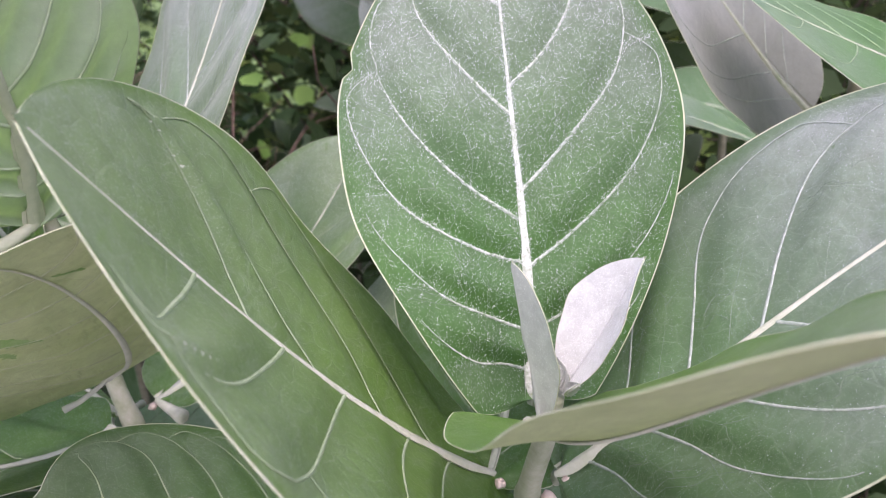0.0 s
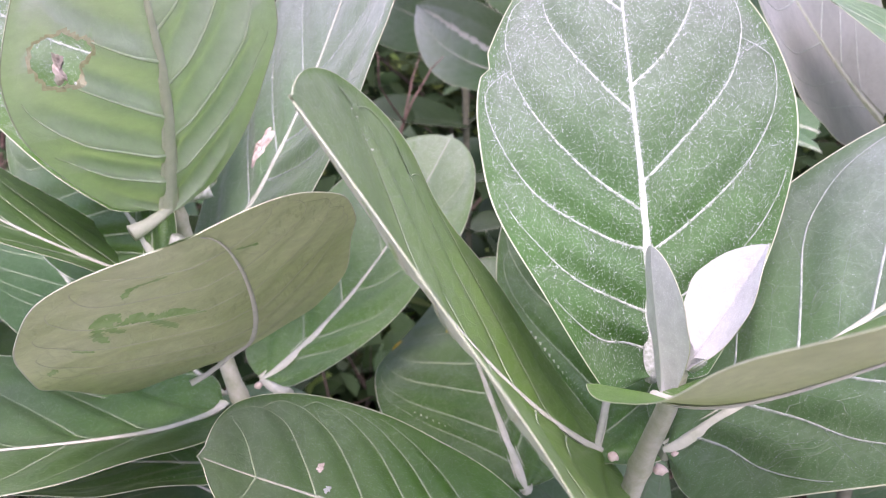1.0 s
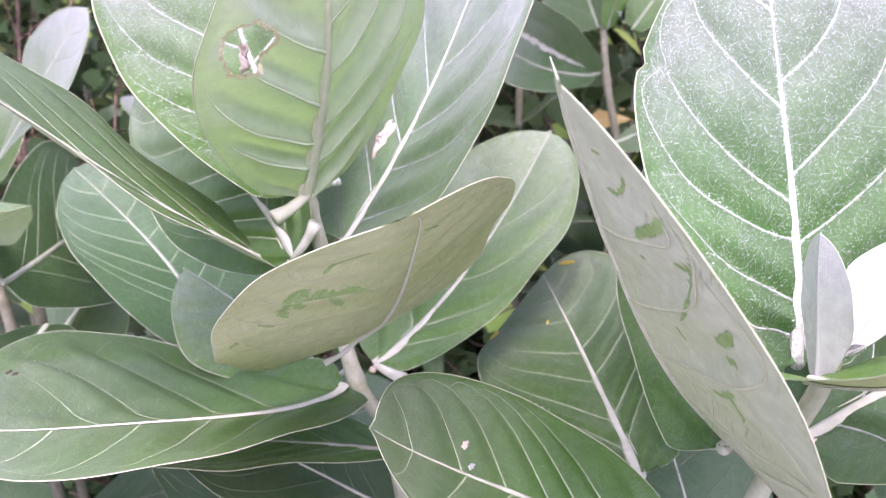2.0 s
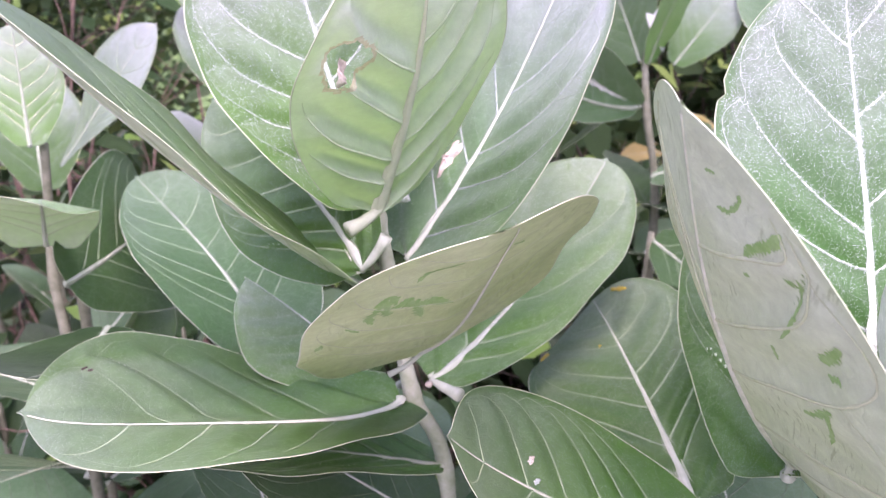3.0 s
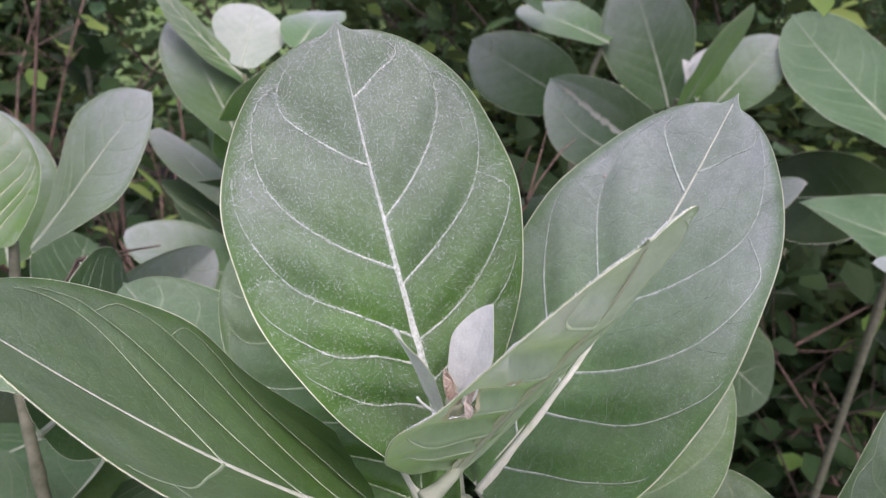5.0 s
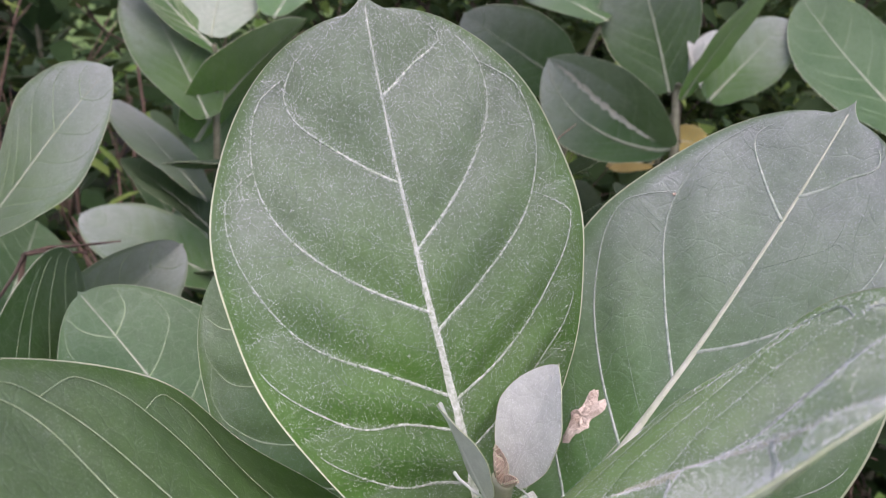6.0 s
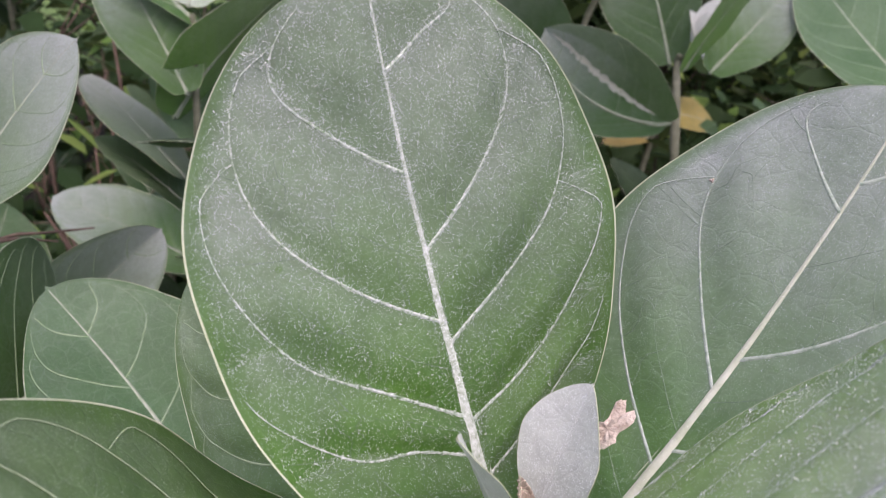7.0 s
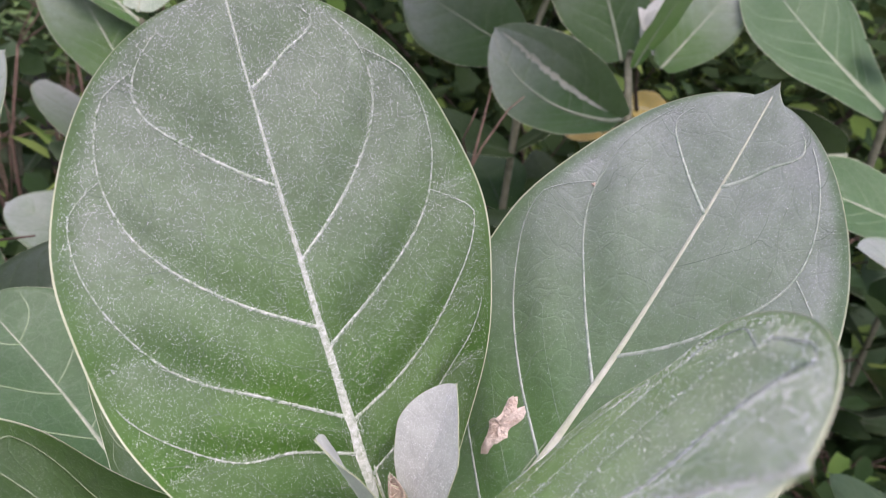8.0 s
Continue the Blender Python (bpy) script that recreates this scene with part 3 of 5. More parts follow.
            tagged(part("vein_network", bm, VEIN_FINE, ob), kind="stuff")
    else:
        bm = bmesh.new()
        for ridges in vein_runs(b):
            for run in ridges:
                tube(bm, run[::3], [0.00036 * (1 - 0.5 * i / 12) for i in range(len(run[::3]))], 4)
        tagged(part("vein_network", bm, tint, ob), kind="stuff")
    return ob, b


def patch(leaf_ob, b, s, v, rs, rv, material, name, lift=0.0008, seed=0, rough=0.0003, label=""):
    """An irregular crust that follows the leaf skin. A negative lift lays it on the underside."""
    rng = random.Random(seed)
    bm = bmesh.new()
    n, rings = 28, 5
    wob = [1 + 0.28 * math.sin(2 * math.pi * i / n * 2 + seed) + 0.2 * math.sin(2 * math.pi * i / n * 5 + 2 * seed) + rng.uniform(-0.15, 0.15) for i in range(n)]
    sg = 1 if lift > 0 else -1
    centre = bm.verts.new(b.at(np.array(s), np.array(v), lift).tolist())
    prev = None
    for r in range(1, rings + 1):
        ring = []
        for i in range(n):
            a = 2 * math.pi * i / n
            f = r / rings * wob[i]
            h = lift + sg * rng.uniform(-1, 1) * rough if r < rings else sg * 0.0002
            ring.append(bm.verts.new(b.at(np.array(s + rs * f * math.sin(a)), np.array(v + rv * f * math.cos(a)), h).tolist()))
        for i in range(n):
            k = (i + 1) % n
            q = [centre, ring[i], ring[k]] if prev is None else [prev[i], ring[i], ring[k], prev[k]]
            bm.faces.new(q)
        prev = ring
    return part(name, bm, material, leaf_ob, label)


def wool(leaf_ob, b, count, seed, length=0.00055, thick=0.00011, hole=None):
    """Short white hairs lying on the upper skin, in drifts, thickest along the ribs, where they stand up."""
    rng = np.random.RandomState(seed)
    n = count * 5
    s = 1 - rng.uniform(0, 1, n) ** 1.15 * 0.97
    v = rng.uniform(-0.97, 0.97, n)
    ph = rng.uniform(0, 6.28, 6)
    drift = sum(np.sin(k * 9.0 * s + (5 - k) * 7.0 * v + ph[k]) * np.sin(13.0 * v * k + 4.0 * s + ph[5 - k]) for k in range(1, 5)) / 4
    count_at = np.where(v < b.off, b.panel(s, v, 0), b.panel(s, v, 1)) if b.veins[0] else 0.5 + 0 * s
    to_vein = np.abs((count_at + 0.5) % 1 - 0.5)
    rib = np.abs(v - b.off) * b.width(s)
    weight = b.width(s) * (0.30 + 0.25 * drift + 0.65 * np.exp(-(to_vein / 0.035) ** 2) + 3.5 * np.exp(-(rib / 0.022) ** 2) * (1.1 - s))
    if hole:
        weight[np.hypot((s - hole[0]) / hole[2], (v - hole[1]) / hole[3]) < 1.3] = 1e-6
    keep = np.argsort(rng.uniform(0, 1, n) / np.maximum(weight, 1e-6))[:count]
    s, v, rib = s[keep], v[keep], rib[keep]
    base = b.at(s, v, 0.00042)
    up = b.at(s, v, 0.00142) - base
    up /= np.linalg.norm(up, axis=1)[:, None]
    ahead = b.at(s + 0.004, v, 0.00042) - base
    ahead /= np.linalg.norm(ahead, axis=1)[:, None]
    aside = np.cross(ahead, up)
    turn = rng.normal(0.4, 0.75, count)
    way = ahead * np.cos(turn)[:, None] + aside * np.sin(turn)[:, None]
    flank = np.cross(way, up)
    stand = np.where(rib < 0.03, rng.uniform(0.2, 1.3, count), rng.uniform(0.05, 0.45, count))
    size = rng.lognormal(0, 0.35, count)
    high = (0.0009 * np.exp(-(rib / 0.012) ** 2) * (1 - s))[:, None] * up
    base = base + high
    tip = base + (way + up * stand[:, None]) * (length * size)[:, None]
    wide = flank * (thick * np.minimum(size, 1.5))[:, None]
    verts = np.stack([base - wide, base + wide, tip, base + (tip - base) * 0.4 + up * thick], 1).reshape(-1, 3)
    k = np.arange(count)[:, None] * 4
    faces = np.concatenate([k + [0, 2, 3], k + [1, 3, 2], k + [0, 3, 1]])
    me = bpy.data.meshes.new("wool")
    me.from_pydata(verts.tolist(), [], faces.tolist())
    me.materials.append(HAIR)
    ob = new("wool", me)
    ob.parent = leaf_ob
    return tagged(ob, "short white wool hairs", kind="stuff")


def scrape(leaf_ob, b, path, width, seed, material=None, side=-1, name="rubbed_streak", label=""):
    """A ragged streak along a few (s, v) places of the skin, uneven in width and tapering out."""
    rng = random.Random(seed)
    u = np.linspace(0, len(path) - 1, 12 * (len(path) - 1) + 1)
    s, v = (np.interp(u, range(len(path)), [q[i] for q in path]) for i in (0, 1))
    ds, dv = np.gradient(s), np.gradient(v) * 0.34
    n = np.hypot(ds, dv) + 1e-9
    bm = bmesh.new()
    rows = []
    for i in range(len(u)):
        f = i / (len(u) - 1)
        w = width * min(1.0, 7 * f, 7 * (1 - f)) ** 0.6 + 0.0006
        left, right = w * rng.uniform(0.35, 1.4), w * rng.uniform(0.35, 1.4)
        row = [(s[i] - dv[i] / n[i] * e, v[i] + ds[i] / n[i] * e / 0.34) for e in (-left, 0.0, right)]
        rows.append([bm.verts.new(b.at(np.array(a), np.array(c), side * (0.00048 if k == 1 else 0.00036)).tolist()) for k, (a, c) in enumerate(row)])
    for r0, r1 in zip(rows, rows[1:]):
        for k in range(2):
            bm.faces.new([r0[k], r0[k + 1], r1[k + 1], r1[k]])
    return part(name, bm, material or BRUISE, leaf_ob, label)


STEMS = {}


def plant(name, at, label, group="milkweed shrubs"):
    ob = new(name)
    ob.location = at
    return tagged(ob, label, "shrub", group)


def stem(plant_ob, pts, r0, r1, nodes=(), label="", skin=None):
    """A tapered stem with swollen nodes. pts in world metres; nodes are indices."""
    o = plant_ob.location
    dense, rad = [], []
    pts = [Vector(p) for p in pts]
    for i in range(len(pts) - 1):
        a, b_ = pts[i], pts[i + 1]
        p0, p3 = pts[max(i - 1, 0)], pts[min(i + 2, len(pts) - 1)]
        for k in range(8):
            t = k / 8
            q = 0.5 * (2 * a + (b_ - p0) * t + (2 * p0 - 5 * a + 4 * b_ - p3) * t * t + (3 * a - p0 - 3 * b_ + p3) * t ** 3)
            dense.append(q - o)
            f = (i + t) / (len(pts) - 1)
            swell = sum(0.22 * math.exp(-(((i + t) - n) / 0.10) ** 2) for n in nodes)
            rad.append((r0 + (r1 - r0) * f) * (1 + swell))
    dense.append(pts[-1] - o)
    rad.append(r1)
    STEMS[plant_ob.name] = dense
    bm = bmesh.new()
    tube(bm, dense, rad, 14)
    return part("stem", bm, skin or STEM, plant_ob, label)


# ---- ground ----
def ground_sheet():
    m = Nodes("lawn")
    tc = m.tree.nodes.new("ShaderNodeTexCoord")
    v = tc.outputs["Object"]
    col = m.mix(m.ramp(m.noise(v, 0.8, 5.0), 0.35, 0.65), (0.11, 0.19, 0.05, 1), (0.17, 0.26, 0.08, 1))
    col = m.mix(m.ramp(m.noise(v, 40.0, 4.0), 0.5, 0.8), col, (0.10, 0.17, 0.04, 1))
    m.link(col, m.bsdf.inputs["Base Color"])
    m.bsdf.inputs["Roughness"].default_value = 0.9
    m.link(m.bump(m.noise(v, 60.0, 5.0), 0.8, 0.03), m.bsdf.inputs["Normal"])
    bm = bmesh.new()
    xs = [-4500, -60, -12] + [x * 0.5 for x in range(-12, 13)] + [12, 60, 4500]
    grid = [[bm.verts.new((x, y, 0.04 * noise.noise(Vector((x * 0.6, y * 0.6, 0))))) for y in xs] for x in xs]
    for i in range(len(xs) - 1):
        for j in range(len(xs) - 1):
            bm.faces.new([grid[i][j], grid[i + 1][j], grid[i + 1][j + 1], grid[i][j + 1]])
    ob = part("ground", bm, m.mat, None)
    return tagged(ob, "bright green mown lawn seen between the shrubs", "ground", kind="structure")


def planting_bed():
    """Earth with litter under the shrubs, a little above the lawn, its dark tone also holding their shade."""
    m = Nodes("earth")
    tc = m.tree.nodes.new("ShaderNodeTexCoord")
    v = tc.outputs["Object"]
    # soil tone lowered further to put the deep shade into the colour
    col = m.mix(m.ramp(m.noise(v, 9.0, 6.0, 0.7), 0.35, 0.7), (0.016, 0.013, 0.010, 1), (0.042, 0.034, 0.025, 1))
    col = m.mix(m.ramp(m.noise(v, 55.0, 3.0), 0.62, 0.70), col, (0.09, 0.07, 0.045, 1))
    m.link(col, m.bsdf.inputs["Base Color"])
    m.bsdf.inputs["Roughness"].default_value = 0.95
    m.link(m.bump(m.noise(v, 40.0, 6.0), 1.0, 0.03), m.bsdf.inputs["Normal"])
    bm = bmesh.new()
    n = 60
    rim = []
    for i in range(n):
        a = 2 * math.pi * i / n
        r = 1 + 0.06 * math.sin(3 * a + 1) + 0.04 * math.sin(7 * a)
        rim.append((4.6 * r * math.cos(a), 2.4 + 2.6 * r * math.sin(a)))
    prev = None
    for k in range(9, 0, -1):
        ring = [bm.verts.new((x * k / 9, 2.4 + (y - 2.4) * k / 9, 0.03 + 0.05 * (k < 9) + 0.02 * noise.noise(Vector((x * k, y * k, 0))))) for x, y in rim]
        if prev:
            for i in range(n):
                bm.faces.new([prev[i], prev[(i + 1) % n], ring[(i + 1) % n], ring[i]])
        prev = ring
    bm.faces.new(prev)
    ob = part("planting_bed", bm, m.mat, None)
    return tagged(ob, "bare earth with litter beneath the shrubs, deep shade put into its colour", "soil", kind="structure")


def bounce_ground():
    """An unseen pale strip of ground along the bed, added to bounce light up at the leaves."""
    m = Nodes("pale_bounce")
    tc = m.tree.nodes.new("ShaderNodeTexCoord")
    v = tc.outputs["Object"]
    m.link(m.mix(m.ramp(m.noise(v, 3.0, 6.0, 0.7), 0.3, 0.7), (0.46, 0.44, 0.40, 1), (0.58, 0.56, 0.52, 1)), m.bsdf.inputs["Base Color"])
    m.bsdf.inputs["Roughness"].default_value = 0.9
    m.link(m.bump(m.noise(v, 80.0, 5.0), 0.5, 0.01), m.bsdf.inputs["Normal"])
    bm = bmesh.new()
    n = 24
    low = [(-9 + 18 * i / n, 0.16 + 0.05 * math.sin(i * 1.3)) for i in range(n + 1)]
    top = [[bm.verts.new((x, y if j == 0 else -2.8, z)) for x, y in low] for j, z in ((0, 0.12), (1, 0.12), (0, 0.0))]
    for i in range(n):
        bm.faces.new([top[1][i], top[1][i + 1], top[0][i + 1], top[0][i]])
        bm.faces.new([top[0][i], top[0][i + 1], top[2][i + 1], top[2][i]])
    return tagged(part("path", bm, m.mat, None), "unseen pale ground strip added to bounce light upward", "path", kind="structure")


ground_sheet()
planting_bed()
# out of view, added as a bounce surface for the leaf undersides
bounce_ground()

# ==== things ====
def crust(plant_ob, at, size, seed, material=None, name="leaf_scar"):
    """A small knobbly scar or crumb at a stem node."""
    bm = bmesh.new()
    bmesh.ops.create_icosphere(bm, subdivisions=2, radius=size)
    for v in bm.verts:
        n = noise.noise(v.co * (1.6 / size) + Vector((seed, 0, 0)))
        v.co *= 1 + 0.45 * n
        v.co.z *= 0.8
    ob = part(name, bm, material or NODE_PINK, plant_ob)
    ob.location = Vector(at) - plant_ob.location
    return ob


# side veins of the leaves seen closest, one side of the midrib and the other
VEINS = {
    1: ([(0.05, 0.09, 0.125, 0.20, 0.93), (0.13, 0.175, 0.235, 0.38, 0.92), (0.265, 0.305, 0.39, 0.61, 0.95), (0.345, 0.44, 0.60, 0.80, 0.95), (0.56, 0.69, 0.81, 0.92, 0.85), (0.79, 0.87, 0.92, 0.95, 0.72)], [(0.05, 0.09, 0.13, 0.21, 0.93), (0.13, 0.175, 0.24, 0.41, 0.95), (0.255, 0.325, 0.435, 0.64, 0.93), (0.405, 0.51, 0.64, 0.81, 0.91), (0.62, 0.71, 0.84, 0.93, 0.82), (0.81, 0.88, 0.93, 0.955, 0.72)]),
    2: ([(0.13, 0.215, 0.30, 0.42, 0.93), (0.30, 0.38, 0.475, 0.71, 0.91), (0.455, 0.57, 0.725, 0.90, 0.85), (0.70, 0.80, 0.89, 0.95, 0.76)], [(0.06, 0.12, 0.18, 0.27, 0.93), (0.18, 0.255, 0.34, 0.48, 0.94), (0.31, 0.39, 0.53, 0.70, 0.93), (0.48, 0.59, 0.74, 0.90, 0.85), (0.72, 0.82, 0.90, 0.95, 0.75)]),
    4: ([(0.15, 0.24, 0.36, 0.50, 0.93), (0.27, 0.37, 0.47, 0.60, 0.93), (0.44, 0.565, 0.70, 0.82, 0.93), (0.585, 0.71, 0.84, 0.93, 0.85), (0.76, 0.83, 0.89, 0.93, 0.78)], [(0.20, 0.27, 0.40, 0.60, 0.93), (0.34, 0.42, 0.62, 0.79, 0.90), (0.51, 0.655, 0.80, 0.89, 0.86), (0.66, 0.74, 0.83, 0.88, 0.84)]),
    11: ([(0.12, 0.20, 0.32, 0.46, 0.91), (0.26, 0.36, 0.50, 0.70, 0.91), (0.44, 0.56, 0.72, 0.88, 0.88), (0.61, 0.72, 0.83, 0.91, 0.80)], [(0.11, 0.14, 0.20, 0.30, 0.91), (0.20, 0.25, 0.34, 0.51, 0.91), (0.335, 0.44, 0.58, 0.72, 0.91), (0.52, 0.62, 0.75, 0.90, 0.90), (0.75, 0.83, 0.90, 0.95, 0.78)]),
    12: ([(0.09, 0.14, 0.19, 0.29, 0.94), (0.20, 0.26, 0.31, 0.45, 0.95), (0.27, 0.36, 0.47, 0.73, 0.93), (0.44, 0.535, 0.69, 0.885, 0.87), (0.69, 0.78, 0.885, 0.965, 0.72)], [(0.15, 0.19, 0.27, 0.40, 0.93), (0.26, 0.30, 0.395, 0.56, 0.93), (0.40, 0.475, 0.59, 0.83, 0.93), (0.56, 0.66, 0.81, 0.935, 0.84), (0.85, 0.90, 0.94, 0.965, 0.72)]),
    13: ([(0.14, 0.22, 0.33, 0.48, 0.93), (0.30, 0.385, 0.515, 0.70, 0.92), (0.46, 0.59, 0.755, 0.93, 0.86), (0.80, 0.86, 0.915, 0.945, 0.75)], [(0.07, 0.14, 0.22, 0.31, 0.95), (0.23, 0.29, 0.375, 0.53, 0.95), (0.34, 0.43, 0.57, 0.72, 0.90), (0.525, 0.64, 0.79, 0.955, 0.82), (0.85, 0.91, 0.95, 0.97, 0.73)]),
    16: ([(0.24, 0.33, 0.41, 0.50, 0.93), (0.41, 0.48, 0.55, 0.64, 0.93), (0.58, 0.64, 0.71, 0.79, 0.92), (0.77, 0.82, 0.88, 0.93, 0.84)], [(0.18, 0.27, 0.42, 0.62, 0.92), (0.32, 0.43, 0.62, 0.80, 0.89), (0.50, 0.62, 0.80, 0.92, 0.82), (0.66, 0.76, 0.88, 0.95, 0.76)]),
    17: ([(0.15, 0.24, 0.36, 0.54, 0.93), (0.33, 0.44, 0.60, 0.78, 0.90), (0.54, 0.66, 0.80, 0.93, 0.82)], [(0.10, 0.15, 0.21, 0.28, 0.94), (0.19, 0.26, 0.34, 0.50, 0.94), (0.39, 0.46, 0.62, 0.80, 0.90), (0.60, 0.71, 0.84, 0.94, 0.80)]),
    14: ([(0.12, 0.20, 0.28, 0.38, 0.93), (0.24, 0.33, 0.41, 0.50, 0.93), (0.38, 0.47, 0.56, 0.66, 0.92), (0.58, 0.65, 0.72, 0.81, 0.90)], [(0.12, 0.24, 0.42, 0.60, 0.92), (0.25, 0.40, 0.58, 0.76, 0.90), (0.39, 0.60, 0.78, 0.91, 0.85), (0.58, 0.72, 0.85, 0.94, 0.80)]),
}

# the shrub with the dusty upright leaf and the open white bud
shrub_a = plant("milkweed_shrub", (0.10, 0.30, 0.0), "pale green milkweed shrub with dusty upright leaf and woolly white bud")
stem(shrub_a, [(0.10, 0.30, 0.0), (0.10, 0.31, 0.40), (0.085, 0.30, 0.80), (0.074, 0.268, 1.03), (0.070, 0.247, 1.09), (0.073, 0.237, 1.130), (0.077, 0.228, 1.160), (0.079, 0.226, 1.176)], 0.0055, 0.0032, (3, 4, 5))
fa1, ba1 = leaf(shrub_a, (-0.0248, -0.0577, 1.1650), (64.9, 0.5, 10.0), (0.1669, 0.35, 0.328, 0.136, -0.015, 0.146, 0.009, 0.462, 1.039, 0.611, 0.065, -0.794, -0.406, 0.132), POWDERED, UNDER, "broad upright leaf powdered with white wool", 1, RIB_WOOL, quilt=0.0021, near=2, veins=VEINS[1], notch=0.675)
fa2, ba2 = leaf(shrub_a, (-0.0152, -0.0537, 1.1293), (46.9, 15.1, -84.5), (0.1887, 0.336, 0.337, 0.093, 0.045, 0.169, 0.022, -0.038, 1.065, 0.563, -0.012, 0.534, -0.101, 0.09), MUTED, UNDER, "grey-green waxy leaf with pale veins", 2, RIB, cusp=0.030, near=2, veins=VEINS[2])
leaf(shrub_a, (-0.0294, -0.0788, 1.1701), (38.9, 12.8, -154.3), (0.1551, 0.255, 0.214, -0.254, -0.251, 0.287, -0.09, -0.151, 0.749, 0.439, 0.196, 0.798, 0.613, 0.127), GREEN, OLIVE, "folded leaf reaching forward, sage underside showing", 3, RIB_UNDER, quilt=0.0004, veins=([], []), near=2)
fa4, ba4 = leaf(shrub_a, (-0.0332, -0.0384, 1.1156), (52.6, -16.3, 117.7), (0.2129, 0.366, 0.274, -0.35, -0.193, 0.202, -0.012, -0.015, 1.311, 0.587, 0.175, 0.344, 0.128, 0.088), GREEN, UNDER, "smooth green leaf with a scuffed pale underside", 4, RIB, quilt=0.0014, cusp=0.006, near=2, veins=VEINS[4])
leaf(shrub_a, (-0.0410, -0.0453, 1.1176), (46.7, -18.1, -19.4), (0.1637, 0.311, 0.322, -0.791, -0.390, -0.045, -0.070, -1.374, 0.994, 0.461, -0.347, 0.719, -0.201, 0.092), DEEP, UNDER, "dark green shaded leaf", 5, RIB, near=2)
fa6, ba6 = leaf(shrub_a, (-0.0664, -0.0460, 1.0667), (47.9, -38.3, 76.7), (0.1497, 0.231, 0.255, -0.764, -0.114, 0.247, 0.063, -0.413, 1.07, 0.36, -0.157, -0.875, 0.346, 0.088), GLOSSY, UNDER, "green lower leaf with a brown speck", 6, RIB, quilt=0.0014, near=2)
fa7, ba7 = leaf(shrub_a, (-0.0617, -0.0019, 1.0687), (18.6, -25.6, 7.0), (0.1564, 0.373, 0.332, 0.718, -0.042, 0.055, -0.034, 0.561, 1.141, 0.481, 0.025, -0.132, 0.773, 0.09), DEEP, UNDER, "lower leaf with shade put into its green with yellow spots", 7, RIB, near=2)
fa8, ba8 = leaf(shrub_a, (-0.0192, -0.0744, 1.1775), (59.9, 4.5, -69.0), (0.0474, 0.315, 0.31, -0.295, 0.026, 0.42, 0.15, 0.39, 1.192, 0.696, 0.004, 0.193, 0.279, 0.09), WOOL, WOOL, "small unfolding leaf white with wool", 8, WOOL, quilt=0.0006, veins=([], []), name="bud_leaf", ribs=0.6, near=2)
leaf(shrub_a, (-0.0254, -0.0742, 1.1675), (80.0, 0.9, 112.0), (0.0546, 0.212, 0.231, 0.047, -0.049, 0.411, -0.145, 0.071, 1.064, 0.614, -0.004, -0.384, -0.366, 0.091), WOOL, WOOL, "small folded leaf white with wool", 9, WOOL, quilt=0.0010, veins=([], []), name="bud_leaf", ribs=0.8, near=2)
for k, (x, y, z) in enumerate(((0.087, 0.242, 1.131), (0.064, 0.242, 1.130), (0.080, 0.236, 1.129))):
    crust(shrub_a, (x, y, z), 0.0016 + 0.0004 * k, k)

# the shrub with the eaten leaf
shrub_b = plant("milkweed_shrub", (-0.08, 0.38, 0.0), "pale green milkweed shrub with an insect-eaten leaf at its top")
stem(shrub_b, [(-0.06, 0.38, 0.0), (-0.07, 0.37, 0.45), (-0.078, 0.345, 0.90), (-0.086, 0.333, 1.05), (-0.105, 0.331, 1.098), (-0.118, 0.336, 1.160), (-0.124, 0.335, 1.192), (-0.126, 0.331, 1.222)], 0.0048, 0.0036, (3, 4, 5, 6))
HOLE = (0.618, 0.630, 0.085, 0.165)
fb1, bb1 = leaf(shrub_b, (-0.0411, -0.0597, 1.2017), (60.8, 20.0, -130.1), (0.1544, 0.347, 0.342, -0.086, 0.463, 0.146, -0.013, -0.15, 0.976, 0.567, 0.16, -0.447, 0.144, 0.056), YOUNG_TOP, YOUNG, "young leaf with a ragged eaten hole near its margin", 11, RIB_YOUNG, ribs=1.5, quilt=0.0046, hole=HOLE, near=2, veins=VEINS[11])
fb2, bb2 = leaf(shrub_b, (-0.0477, -0.0447, 1.1981), (67.9, -11.0, 31.2), (0.1632, 0.367, 0.334, -0.233, -0.028, 0.138, 0.009, 0.651, 1.113, 0.43, 0.002, -0.418, -0.876, 0.079), DUSTY, UNDER, "broad upright leaf powdered with white wool", 12, RIB_WOOL, quilt=0.0021, cusp=0.030, near=2, veins=VEINS[12])
fb3, bb3 = leaf(shrub_b, (-0.0307, -0.0334, 1.1681), (61.9, 3.8, -55.6), (0.1878, 0.359, 0.337, -0.32, -0.068, 0.097, -0.021, -0.168, 0.863, 0.499, 0.023, 0.083, -0.141, 0.164), WAXY, UNDER, "broad grey-green waxy leaf with a dry patch", 13, RIB, quilt=0.0014, cusp=0.030, near=2, veins=VEINS[13])
leaf(shrub_b, (-0.0490, -0.0384, 1.1508), (42.5, -1.7, 130.5), (0.212, 0.228, 0.31, -0.25, 0.293, 0.156, -0.018, 0.096, 1.082, 0.547, 0.095, 0.154, 0.048, 0.072), GLOSSY, UNDER, "long green leaf held out sideways", 14, RIB, quilt=0.0007, near=2, veins=VEINS[14])
